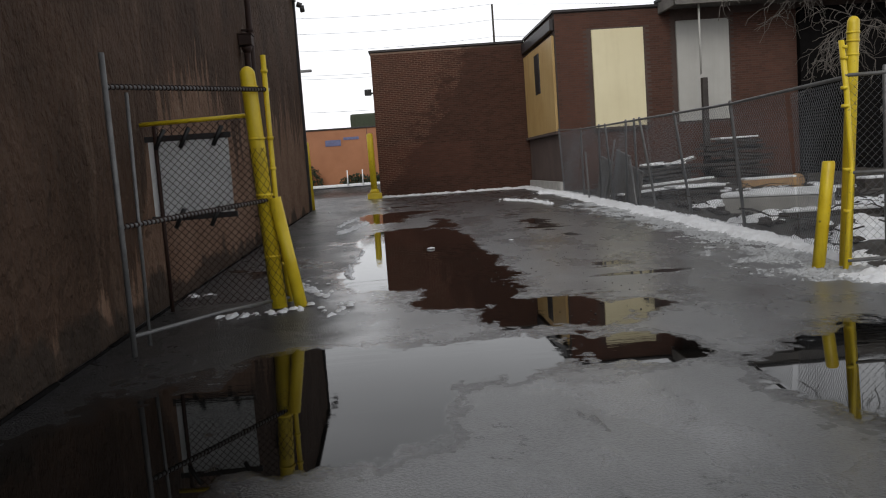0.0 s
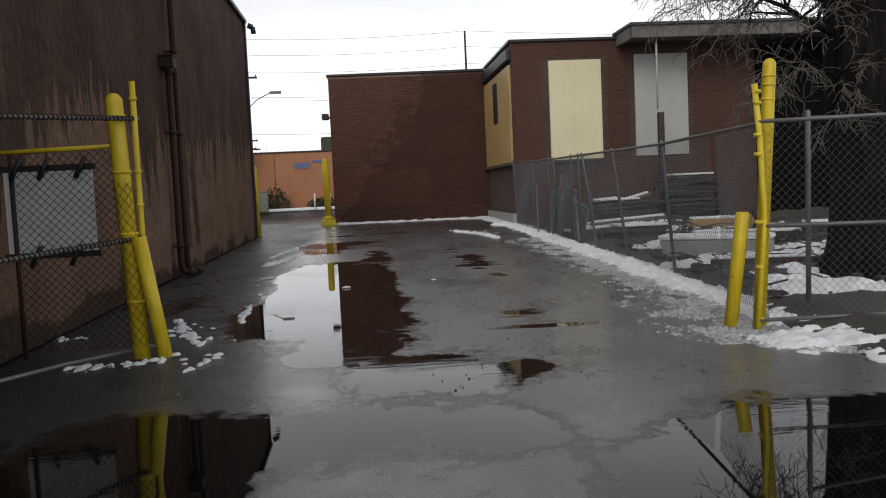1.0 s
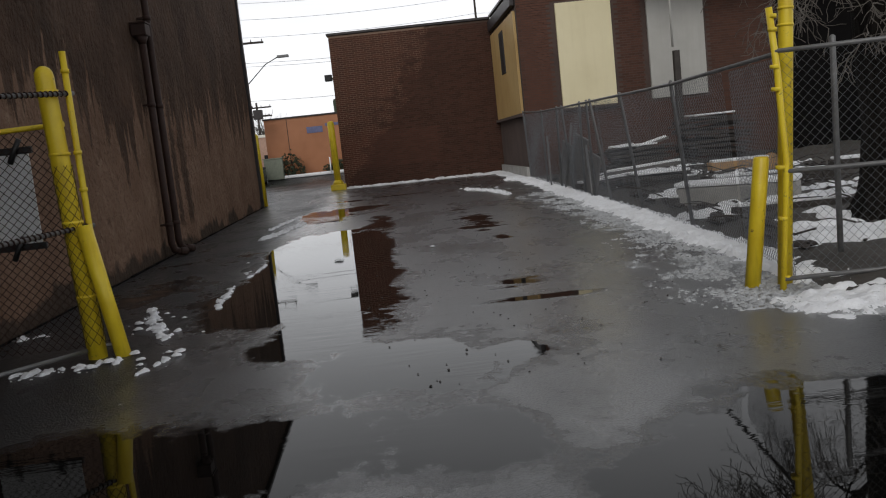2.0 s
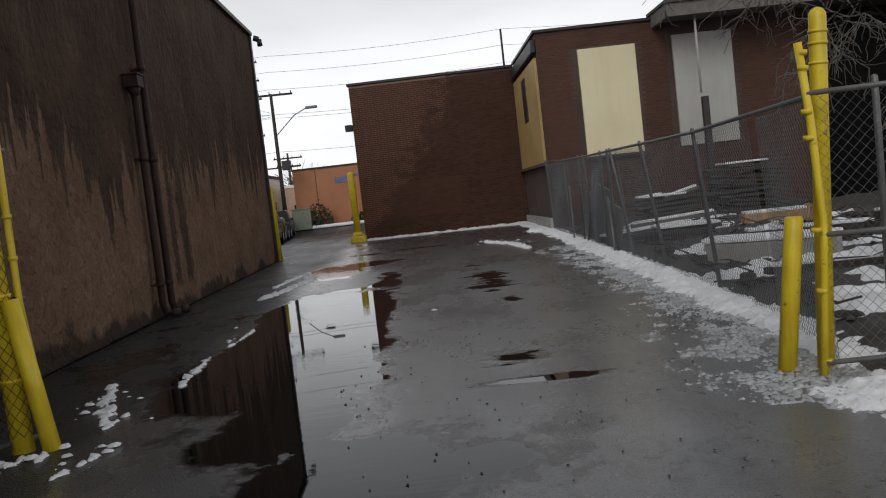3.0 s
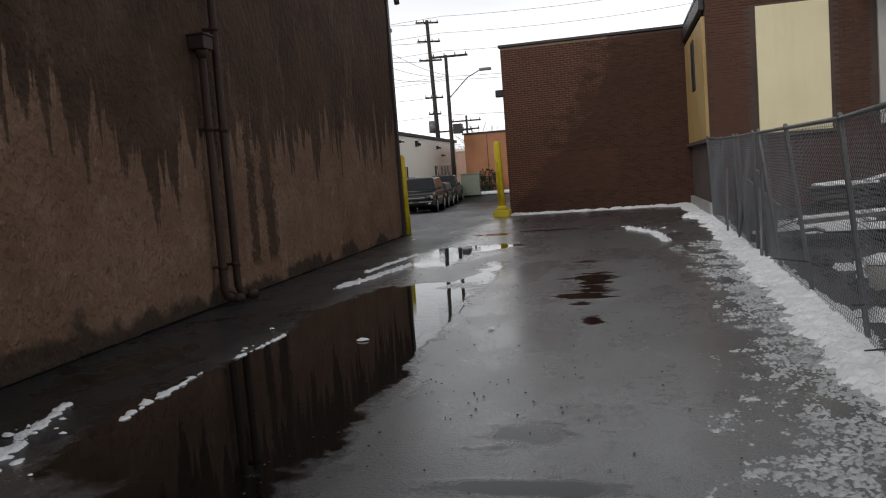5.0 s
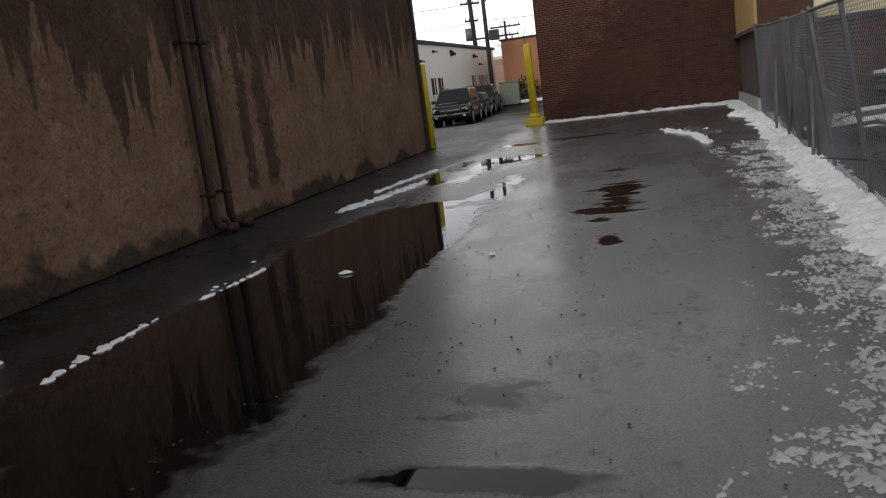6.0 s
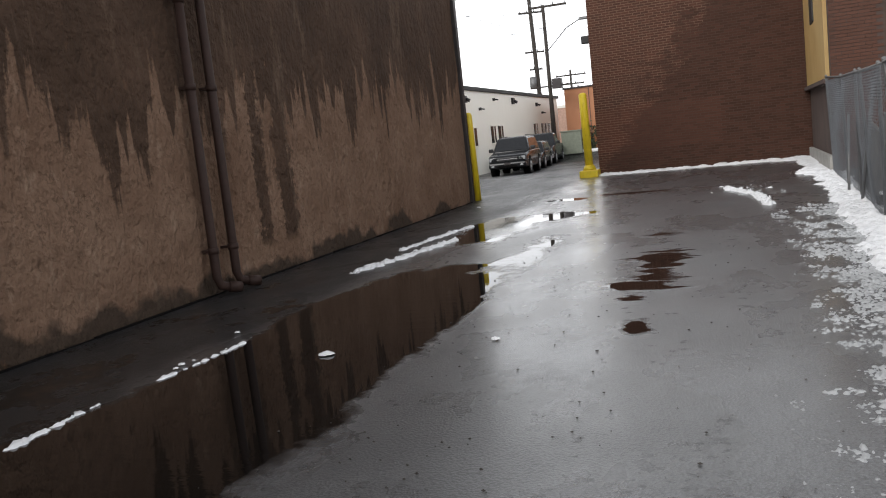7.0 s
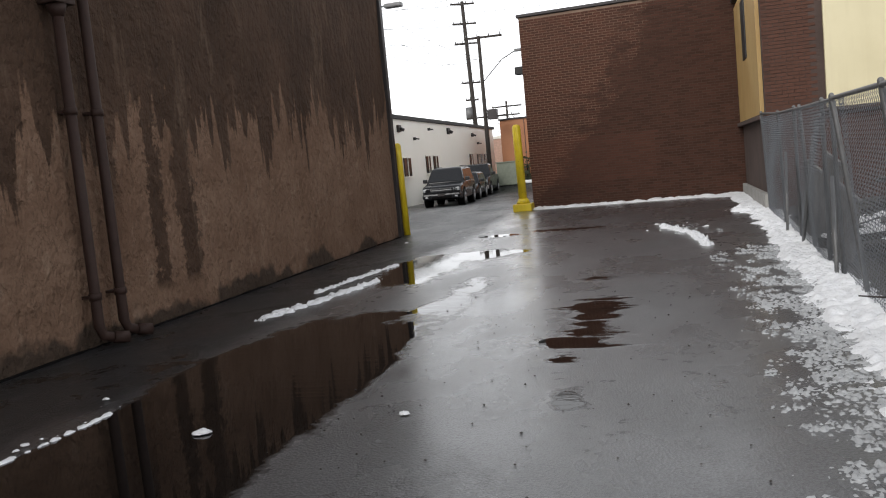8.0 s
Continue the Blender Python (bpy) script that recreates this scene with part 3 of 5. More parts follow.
def corner_guard(x, y, h, base, lab, r=0.115):
    z0 = ground_z(y)
    t = thing("bollard", (x, y, z0), lab, "bollard")
    part("post", dome_post(B(), (x, y, z0), (x - 0.03, y, z0 + h), r, 0.08), M_YELLOW, t)
    if base:
        bm = box(B(), x - 0.26, x + 0.26, y - 0.26, y + 0.26, z0 - 0.02, z0 + 0.2, 0.03)
        tube(bm, [(x, y, z0 + 0.2), (x, y, z0 + 0.34)], [0.2, 0.13], 16)
        part("footing", bm, M_YELLOW, t, "yellow-painted concrete footing")
    return t


corner_guard(-1.72, 29.85, 2.3, True, "tall yellow bollard at the brick building's corner")
corner_guard(-3.57, 24.95, 2.0, False, "yellow bollard guarding the stucco building's corner", 0.085)


def gate_posts():
    t = thing("gate_post", (3.3, 7.15, 0), "thick yellow gate post with domed cap", "gate post", "gate posts")
    part("post", dome_post(B(), (3.24, 7.2, -0.02), (3.38, 7.2, 2.36), 0.058, 0.07), M_YELLOW, t)
    for z in (2.05, 2.18, 2.26):
        part("band", tube(B(), [(3.24 + 0.059 * z, 7.2, z), (3.24 + 0.059 * z + 0.001, 7.2, z + 0.02)], 0.064, 14), M_YELLOW, t)
    t = thing("gate_post", (-2.4, 7.45, 0), "thick yellow gate post, leaning and rusty", "gate post", "gate posts")
    part("post", dome_post(B(), (-2.37, 7.45, -0.02), (-2.5, 7.6, 2.28), 0.075, 0.09), M_YELLOW, t)
    for z in (0.5, 1.1, 1.65, 2.15):
        part("band", tube(B(), [(-2.37 - 0.055 * z, 7.45 + 0.065 * z, z), (-2.37 - 0.055 * z, 7.45 + 0.065 * z, z + 0.025)], 0.083, 14), M_YELLOW, t)
    bm = B()
    for k in range(7):
        for sgn in (-1, 1):
            pts = []
            for i in range(23):
                z, a = 0.12 + 1.45 * i / 22, 6.283 * k / 7 + sgn * 0.62 * i
                pts.append((-2.37 - 0.055 * z + 0.082 * math.cos(a), 7.45 + 0.065 * z + 0.082 * math.sin(a), z))
            tube(bm, pts, 0.003, 4, caps=False)
    part("wire_wrap", bm, M_GRIME, t, "grimy yellow chain link wrapped round the post")["kind"] = "stuff"
    t = thing("bollard", (3.0, 7.26, 0), "short yellow bollard leaning beside the gate post", "bollard")
    part("post", tube(B(), [(2.985, 7.25, -0.05), (3.135, 7.27, 1.03), (3.136, 7.27, 1.05)], [0.062, 0.062, 0.052], 16), M_YELLOW, t)
    t = thing("bollard", (-2.17, 7.45, 0), "short yellow bollard leaning against the gate post", "bollard")
    part("post", tube(B(), [(-2.15, 7.42, -0.05), (-2.33, 7.46, 1.08)], 0.062, 16), M_YELLOW, t)


gate_posts()


def chain_link(bm, p0, p1, z0a, z0b, h, pitch=0.07, r=0.0021, sag=None, n=3):
    """Zigzag wires woven between two posts."""
    p0, p1 = Vector((*p0, 0)), Vector((*p1, 0))
    L = (p1 - p0).length
    ax = (p1 - p0).normalized()
    out = ax.cross(Vector((0, 0, 1)))
    half = pitch / 2
    cols, rows = int(L / half), int(h / half)
    for c in range(cols):
        pts = []
        for k in range(rows + 1):
            s = (c + 0.5 + (0.5 if (k + c) % 2 else -0.5) * 1.04) * half
            f = min(1, max(0, s / L))
            z = z0a + (z0b - z0a) * f + k * half
            o = (sag(f, k / rows) if sag else 0.0) + (0.002 if k % 2 else -0.002)
            pts.append(p0 + ax * s + out * o + Vector((0, 0, z)))
        ring = None
        for k, p in enumerate(pts):
            r3 = [bm.verts.new(p + ax * (r * a) + out * (r * b)) for a, b in ((1, -0.6), (-1, -0.6), (0, 1.1))]
            if ring:
                for j in range(3):
                    bm.faces.new((ring[j], ring[(j + 1) % 3], r3[(j + 1) % 3], r3[j]))
            ring = r3
    return bm


def left_leaf():
    """The open gate leaf near the stucco wall, and the fixed panel behind it with a sign."""
    h, d = Vector((-2.34, 7.62, 0)), Vector((-0.427, -0.904, 0))
    t = thing("gate_leaf", (-2.8, 6.6, 0), "open steel gate leaf hanging askew beside the stucco wall", "gate", "gate leaves")

    def at(s, z):
        return h + d * s + Vector((0, 0, z))

    part("end_upright", tube(B(), [at(2.14, -0.02), at(2.14, 1.1), at(2.15, 2.28)], 0.022, 10), M_GALV, t)
    part("inner_upright", tube(B(), [at(1.96, 0.03), at(1.93, 2.0)], 0.015, 8), M_GALV, t)
    part("hinge_upright", tube(B(), [at(-0.1, 0.02), at(0.0, 1.05), at(0.0, 1.7), at(0.0, 2.47)], [0.026] * 4, 12), M_YELLOW, t, "bent yellow hinge upright")
    part("top_rail", tube(B(), [at(-0.05, 2.14), at(2.16, 2.03)], 0.018, 10), M_GALV, t)
    part("middle_rail", tube(B(), [at(-0.05, 1.07), at(2.16, 0.98)], 0.018, 10), M_GALV, t)
    part("bottom_rail", tube(B(), [at(-0.12, 0.06), at(1.0, 0.12), at(2.15, 0.14)], 0.018, 10), M_GALV, t)
    for z in (0.4, 0.8, 1.35, 1.65, 2.3):
        part("hinge_band", tube(B(), [at(0.0, z), at(0.0, z + 0.03)], 0.034, 10), M_YELLOW, t)
    bm = B()
    for z0, z1 in ((2.14, 2.03), (1.07, 0.98)):
        for i in range(44):
            s0 = 0.03 + 2.08 * i / 43
            p = at(s0, z0 + (z1 - z0) * (s0 + 0.05) / 2.21)
            tube(bm, [p - d * 0.006 + Vector((0, 0, 0.004)), p + d * 0.006], 0.0255, 8)
    part("wire_tie", bm, M_PIPE, t, "rusty remains of wire round the rails")["kind"] = "stuff"
    f = thing("infill_fence", (-3.0, 7.74, 0), "narrow chain-link panel between gate post and wall", "fence")
    part("yellow_rail", tube(B(), [(-2.45, 7.72, 1.91), (-3.6, 7.68, 1.88)], 0.022, 10), M_YELLOW, f, "yellow-painted top rail")
    part("wall_post", tube(B(), [(-3.47, 7.7, 0), (-3.47, 7.7, 1.9)], 0.02, 8), M_PIPE, f, "rusty brown post at the wall")
    part("mesh", chain_link(B(), (-2.48, 7.7), (-3.5, 7.7), 0.05, 0.05, 1.85, 0.075, 0.0042), M_PIPE, f, "rusty chain-link mesh")
    s = thing("sign", (-3.15, 7.76, 1.33), "dirty white blank sign board strapped to rusty mesh", "sign")
    part("board", box(B(), -3.55, -2.77, 7.725, 7.735, 0.94, 1.73, 0.002), M_SIGN, s)
    for z in (0.945, 1.735):
        part("strip", box(B(), -3.58, -2.74, 7.715, 7.75, z - 0.028, z + 0.028, 0.005), M_BLACK, s, "black clamping strip")
    for x, z in ((-3.42, 1.735), (-3.18, 1.735), (-2.86, 1.735), (-3.3, 0.945), (-2.95, 0.945)):
        part("tie", tube(B(), [(x + 0.05, 7.685, z + 0.09), (x, 7.68, z), (x - 0.05, 7.685, z - 0.1)], 0.024, 6), M_BLACK, s, "black tie strap")


left_leaf()


def right_leaf():
    t = thing("gate_leaf", (4, 6.95, 0), "open chain-link gate leaf standing in snow", "gate", "gate leaves")
    part("hinge_upright", tube(B(), [(3.12, 6.98, 0.0), (3.2, 6.98, 1.0), (3.17, 6.98, 1.7), (3.13, 6.98, 2.18)], 0.026, 12), M_YELLOW, t, "bent yellow hinge upright")
    for z in (0.08, 0.55, 0.95, 1.55, 1.72, 2.0, 2.1):
        part("hinge_band", tube(B(), [(3.15, 6.98, z), (3.152, 6.98, z + 0.03)], 0.036, 10), M_YELLOW, t)
    part("top_rail", tube(B(), [(3.15, 6.97, 1.85), (5.6, 6.8, 1.88)], 0.018, 10), M_GALV, t)
    part("middle_rail", tube(B(), [(3.2, 6.97, 0.93), (5.6, 6.8, 0.9)], 0.018, 10), M_GALV, t)
    part("bottom_rail", tube(B(), [(3.13, 6.96, 0.09), (5.6, 6.8, 0.10)], 0.018, 10), M_GALV, t)
    part("end_upright", tube(B(), [(5.6, 6.8, 0.0), (5.6, 6.8, 1.9)], 0.024, 10), M_GALV, t)
    part("mesh", chain_link(B(), (3.2, 6.96), (5.55, 6.8), 0.05, 0.03, 1.82, 0.075, 0.0021), M_WIRE, t, "galvanised chain-link mesh")


right_leaf()


def side_fence():
    t = thing("chain_link_fence", (3.7, 15, 0.1), "sagging chain-link fence along a snowy verge", "fence")
    rng = random.Random(4)
    ys = [10.9, 13.1, 15.1, 16.4, 17.3, 18.4, 19.7, 21.5, 24.2]
    tops = []
    for i, y in enumerate(ys):
        x, z = fence_x(y), ground_z(y)
        lean = [0.02, -0.25, -0.35, 0.2, 0.45, -0.2, 0.5, 0.3, 0.0][i]
        h = 1.83 + (0.08 if i == 8 else 0)
        top = (x - (0.17 if y < 16 else 0.08), y - lean, z + h)
        tops.append(top)
        part("post", dome_post(B(), (x, y, z - 0.05), top, 0.024, 0.03), M_GALV, t)
    part("top_rail", tube(B(), [(3.34, 7.2, 1.86)] + [(a, b, c - 0.02) for a, b, c in tops], 0.02, 10), M_GALV, t)
    for (a, b), wob, pitch, tip in (((7.2, 9.0), 0.02, 0.07, 0.06), ((9.0, 10.9), 0.03, 0.07, 0.13), ((10.9, 15.1), 0.05, 0.07, 0.15), ((15.1, 18.4), 0.12, 0.068, 0.1), ((18.4, 24.2), 0.1, 0.065, 0.06)):
        part("mesh", chain_link(B(), (fence_x(a) - 0.03, a), (fence_x(b) - 0.03, b), ground_z(a) + 0.03, ground_z(b) + 0.03, 1.79, pitch, 0.0021,
             lambda f, k, w=wob, p=tip: w * math.sin(3.14 * f) * math.sin(5 * f + 4 * k) * 3.2 * (k + 0.05) * (1 - k) - p * k), M_WIRE, t, "grey chain-link mesh")
    for y0, y1, z1 in ((16.2, 16.9, 1.0), (18.8, 18.1, 1.45), (20.5, 21.1, 1.2)):
        part("loose_rail", tube(B(), [(fence_x(y0) - 0.1, y0, ground_z(y0) + 0.02), (fence_x(y1) + 0.0, y1, ground_z(y1) + z1)], 0.022, 8), M_GALV, t)
    p = thing("fence_post", (3.97, 7.9, 0), "grey steel fence post with bent top wires", "fence post")
    part("post", dome_post(B(), (4.02, 7.75, -0.05), (4.12, 7.9, 1.98), 0.026, 0.03), M_GALV, p)
    q = thing("rear_fence", (6, 8.6, 0), "chain-link fence crossing in front of the tree", "fence")
    part("top_rail", tube(B(), [(4.1, 7.92, 1.93), (8.5, 9.0, 2.0)], 0.02, 8), M_GALV, q)
    part("post", tube(B(), [(8.5, 9.0, 0), (8.5, 9.0, 2.0)], 0.03, 8), M_GALV, q)


side_fence()

# ---- yard and snow ----
def make_yard():
    bm = B()
    xs = [0.0, 0.15, 0.4] + [0.4 + 0.35 * i for i in range(1, 28)]
    ys = [5.2 + 0.35 * j for j in range(56)]
    g = [[bm.verts.new((fence_x(y) - 0.1 + x, y, ground_z(y) + min(1, x / 0.6) * (0.09 + 0.09 * noise.noise((x * 0.7, y * 0.7, 0)) + 0.05 * noise.noise((x * 2.1, y * 2.1, 4))) - 0.02)) for x in xs] for y in ys]
    for j in range(len(ys) - 1):
        for i in range(len(xs) - 1):
            bm.faces.new((g[j][i], g[j][i + 1], g[j + 1][i + 1], g[j + 1][i])).smooth = True
    return tagged(part("yard_ground", bm, M_SOIL), "muddy yard soil with thawing snow behind the fence", "soil", kind="structure")


make_yard()


def bank_x(y):
    return float(np.interp(y, [8, 9, 13, 17, 22, 25], [3.62, 3.64, 3.72, 3.82, 3.96, 4.02]))


def bank(f, x, y):
    e = min(1.0, max(0.0, f / 0.22))
    return 0.8 * e * (0.025 + 0.035 * e + 0.05 * noise.noise((x * 4, y * 4, 2)) + 0.04 * noise.noise((x * 11, y * 11, 5)) + 0.03 * noise.noise((x * 24, y * 24, 1))) + (0 if f > 0.01 else -0.01)


def crumbly(f, x, y):
    return 0.045 * max(0.0, noise.noise((x * 7, y * 7, 2)) + 0.25) * min(1, f / 0.08) + 0.03 * max(0.0, noise.noise((x * 17, y * 17, 3))) - 0.004


sheet("snow_bank", [(bank_x(y), y, 0.3, 1.2, 2) for y in np.arange(8.0, 25, 0.9)] + [(4.2, 6.4, 1.3, 0.5, 2.5), (4.6, 5.7, 1.3, 0.6, 2), (3.9, 24.9, 0.5, 1.2, 2)],
      0.025, 0, M_SNOW, 0.3, 3.4, label="bank of old snow along the fence foot", category="snow", seed=8, tall=bank)
sheet("snow_bank", [(x, 30.16 - 0.05 * x - 0.25, 0.55, 0.22, 2) for x in np.arange(-1.2, 4.4, 0.5)] + [(3.7, 29.5, 0.6, 0.5, 2), (3.9, 28, 0.3, 1.5, 2), (3.9, 26, 0.25, 1.2, 2)],
      0.06, 0, M_SNOW, 0.07, 2.0, label="thin ridge of snow along the brick wall's foot", category="snow", seed=2, tall=bank)


def crumbs(name, lab, spots, count, size, seed, kind="stuff"):
    """Loose lumps of snow scattered round spots (x, y, spread x, spread y)."""
    rng = random.Random(seed)
    verts, faces = [], []
    for _ in range(count):
        cx, cy, sx, sy = spots[rng.randrange(len(spots))]
        x, y = rng.gauss(cx, sx), rng.gauss(cy, sy)
        s = size * (0.35 + rng.random() ** 3 * 2.2)
        z = ground_z(y) + 0.01
        a, n = rng.random() * 6.28, len(verts)
        k = 7
        for ring, (rr, zz) in enumerate(((1.0, 0.0), (0.85, 0.32), (0.45, 0.55))):
            for j in range(k):
                q = a + 6.283 * j / k
                r = s * rr * rng.uniform(0.7, 1.25)
                verts.append((x + r * 1.3 * math.cos(q), y + r * math.sin(q), z + s * zz * rng.uniform(0.7, 1.2)))
        verts.append((x, y, z + s * 0.62))
        for ring in range(2):
            for j in range(k):
                faces.append((n + ring * k + j, n + ring * k + (j + 1) % k, n + ring * k + k + (j + 1) % k, n + ring * k + k + j))
        faces += [(n + 2 * k + j, n + 2 * k + (j + 1) % k, n + 3 * k) for j in range(k)]
    me = bpy.data.meshes.new(name)
    me.from_pydata(verts, [], faces)
    me.materials.append(M_SNOW)
    for p in me.polygons:
        p.use_smooth = True
    return tagged(new(name, me), lab, "snow", kind=kind)


def slush_lumps(f, x, y):
    """Rounded crumbs of slush, packed closer towards the snow bank."""
    if f < 0.02:
        return -0.03
    near = min(1.0, max(-1.0, (x - fence_x(y) + 0.6) / 0.5))
    pack = 0.55 * noise.noise((x * 2.3, y * 1.9, 2)) + 0.6 * noise.noise((x * 6.1, y * 5.2, 7)) + 0.38 * near + 0.12
    wob = Vector((0.25 * noise.noise((x * 30, y * 30, 1)), 0.25 * noise.noise((x * 30, y * 30, 8)), 0))
    big = noise.voronoi(Vector((x * 19, y * 14, 0.3)) + wob)[0][0]
    fine = noise.voronoi(Vector((x * 38, y * 28, 4.6)) + wob)[0][0]
    lump = max(0.06 * (0.30 - big * big * 2.2), 0.036 * (0.30 - fine * fine * 2.0))
    return lump + 0.04 * min(0.2, pack) - 0.002 + 0.008 * noise.noise((x * 45, y * 45, 3))


sheet("slush", [(fence_x(y) - 0.62, y, 0.56, 1.1, 2.5) for y in np.arange(7.4, 19, 0.9)] + [(2.4, 22.4, 0.35, 0.6, 2), (2.7, 21.4, 0.4, 0.8, 2), (3.35, 6.35, 0.6, 0.55, 2)],
      0.0135, 0, M_SLUSH, 0.25, 1.6, label="broken crust of slush beside the snow bank", category="snow", kind="stuff", seed=4, tall=slush_lumps)


def snow_line(pts, w, h, lab, seed):
    """A thin broken ridge of snow following a line on the ground."""
    blobs = []
    for (xa, ya), (xb, yb) in zip(pts, pts[1:]):
        n = max(2, int(math.hypot(xb - xa, yb - ya) / 0.12))
        for i in range(n):
            f = i / n
            blobs.append((xa + (xb - xa) * f, ya + (yb - ya) * f, w * (0.75 + 0.15 * math.sin(3 * len(blobs))), w * 1.6, 2))
    return sheet("snow_ridge", blobs, 0.014, 0, M_SNOW, w * 2.2, 9, label=lab, category="snow", seed=seed,
                 tall=lambda f, x, y: min(1, max(0, f / 0.03)) * 0.75 * (h + h * 0.9 * noise.noise((x * 14, y * 14, 1)) + h * 0.9 * noise.noise((x * 38, y * 38, 6))) + (-0.012 if f < 0.008 else 0))


snow_line([(-1.74, 9.1), (-1.8, 9.9), (-1.82, 10.5)], 0.045, 0.022, "narrow ridge of snow at the puddle's edge", 1)
snow_line([(-1.75, 11.0), (-1.7, 11.5), (-1.68, 12.1)], 0.035, 0.018, "short ridge of snow at the puddle's edge", 2)
snow_line([(-2.25, 15.5), (-2.0, 16.4), (-1.75, 18.1)], 0.085, 0.035, "ridge of snow between two puddles", 3)
snow_line([(-2.35, 17.2), (-2.15, 18.6), (-2.0, 19.6)], 0.06, 0.03, "ridge of slush near the wall", 4)
snow_line([(-2.5, 9.4), (-2.2, 8.5), (-1.95, 7.9)], 0.06, 0.025, "crumbling ridge of snow near the wall", 5)
snow_line([(-2.9, 7.1), (-2.3, 7.2), (-2.0, 7.25)], 0.05, 0.025, "snow lying round the gate post's foot", 6)
snow_line([(-1.85, 6.7), (-1.7, 7.2)], 0.035, 0.02, "small ridge of slush on the asphalt", 7)
snow_line([(-1.95, 7.9), (-1.9, 8.3)], 0.04, 0.02, "small heap of slush on the asphalt", 8)
snow_line([(2.1, 22.7), (2.25, 22.2), (2.6, 21.2), (2.75, 19.5)], 0.08, 0.05, "lumpy ridge of ploughed snow in the lane", 9)
crumbs("snow_lumps", "crumbs of slush near the wall and puddles",
       [(-2.2, 8.6, 0.2, 0.4), (-1.8, 11.6, 0.1, 0.5), (-2.3, 18.4, 0.2, 1.0), (-1.8, 7.0, 0.25, 0.4), (-3.4, 8.6, 0.1, 0.05), (-2.6, 7.0, 0.3, 0.1), (-0.66, 11.6, 0.02, 0.02), (0.6, 11.94, 0.01, 0.02), (2.4, 22.2, 0.3, 0.6), (-1.2, 23.0, 0.7, 0.5)],
       150, 0.017, 9)


def gravel():
    rng = random.Random(12)
    verts, faces = [], []
    for _ in range(380):
        x, y = rng.uniform(-0.2, 2.8), 5.5 + 13 * rng.random() ** 1.2
        s, n = rng.uniform(0.004, 0.011), len(verts)
        z = ground_z(y) + 0.006
        for dx, dy, dz in ((1, 0, 0), (0, 1.2, 0), (-1.1, 0, 0), (0, -0.9, 0), (0.1, 0, 0.8), (0, 0, -0.5)):
            verts.append((x + s * dx * rng.uniform(0.7, 1.3), y + s * dy, z + s * dz))
        faces += [tuple(n + q for q in t) for t in ((0, 1, 4), (1, 2, 4), (2, 3, 4), (3, 0, 4), (1, 0, 5), (2, 1, 5), (3, 2, 5), (0, 3, 5))]
    me = bpy.data.meshes.new("pebbles")
    me.from_pydata(verts, [], faces)
    me.materials.append(M_WOODDARK)
    tagged(new("pebbles", me), "dark grit and pebbles scattered on wet asphalt", "pebbles", kind="stuff")


gravel()


# ---- yard clutter ----
def yz(y):
    return ground_z(y) + 0.08


rng_s = random.Random(14)
YARD_SNOW = [(5.2, 17.2, 0.5, 0.35, 2), (6.4, 18.7, 0.7, 0.2, 2), (4.35, 11.5, 0.35, 0.25, 2), (4.75, 8.7, 0.7, 0.35, 2), (6.0, 8.3, 0.9, 0.3, 2), (4.9, 14.6, 0.5, 0.3, 2), (6.8, 10.6, 0.9, 0.2, 2),
             (5.3, 11.7, 0.9, 0.18, 2), (8.4, 18.4, 0.8, 0.2, 2), (4.9, 20.2, 0.4, 0.6, 2), (5.8, 21.4, 0.6, 0.2, 2)]
for _ in range(40):
    y_s = rng_s.uniform(8.5, 22)
    YARD_SNOW.append((fence_x(y_s) + rng_s.uniform(0.4, 4.5), y_s, rng_s.uniform(0.12, 0.4), rng_s.uniform(0.06, 0.2), 2))
sheet("yard_snow", YARD_SNOW, 0.05, 0, M_SNOW, 0.4, 2.6, label="thawing snow patches over the junk yard", category="snow", kind="stuff", seed=6, floor=yz,
      tall=lambda f, x, y: -0.2 if f < 0.04 else 0.02 + 0.05 * min(1, f / 0.2) + 0.05 * noise.noise((x * 5, y * 5, 0)))


def timber(x, y, z, length, yaw, pitch, w, h, mat, lab, snow=True, name="plank"):
    t = thing(name, (x, y, z), lab, "timber")
    m = Matrix.Translation((x, y, z)) @ Matrix.Rotation(radians(yaw), 4, "Z") @ Matrix.Rotation(radians(pitch), 4, "Y")
    part("board", box(B(), -length / 2, length / 2, -w / 2, w / 2, 0, h, 0.008, m), mat, t)
    if snow:
        bm = box(B(), -length / 2 + 0.04, length / 2 - 0.05, -w / 2 + 0.01, w / 2 - 0.01, h, h + 0.05, 0.02, m)
        part("snow_cap", bm, M_SNOW, t, "thin cap of snow")
    return t


def slab():
    z = yz(12.7)
    t = thing("concrete_trough", (5.2, 12.7, z), "long pale concrete trough capped with snow", "trough")
    m = Matrix.Translation((5.2, 12.7, z)) @ Matrix.Rotation(radians(-34), 4, "Z")
    part("body", box(B(), -0.85, 0.85, -0.22, 0.22, -0.05, 0.25, 0.04, m), M_CONCRETE, t)
    bm = box(B(), -0.87, 0.87, -0.25, 0.25, 0.25, 0.33, 0.038, m)
    part("snow_cap", bm, M_SNOW, t, "thick cap of snow")


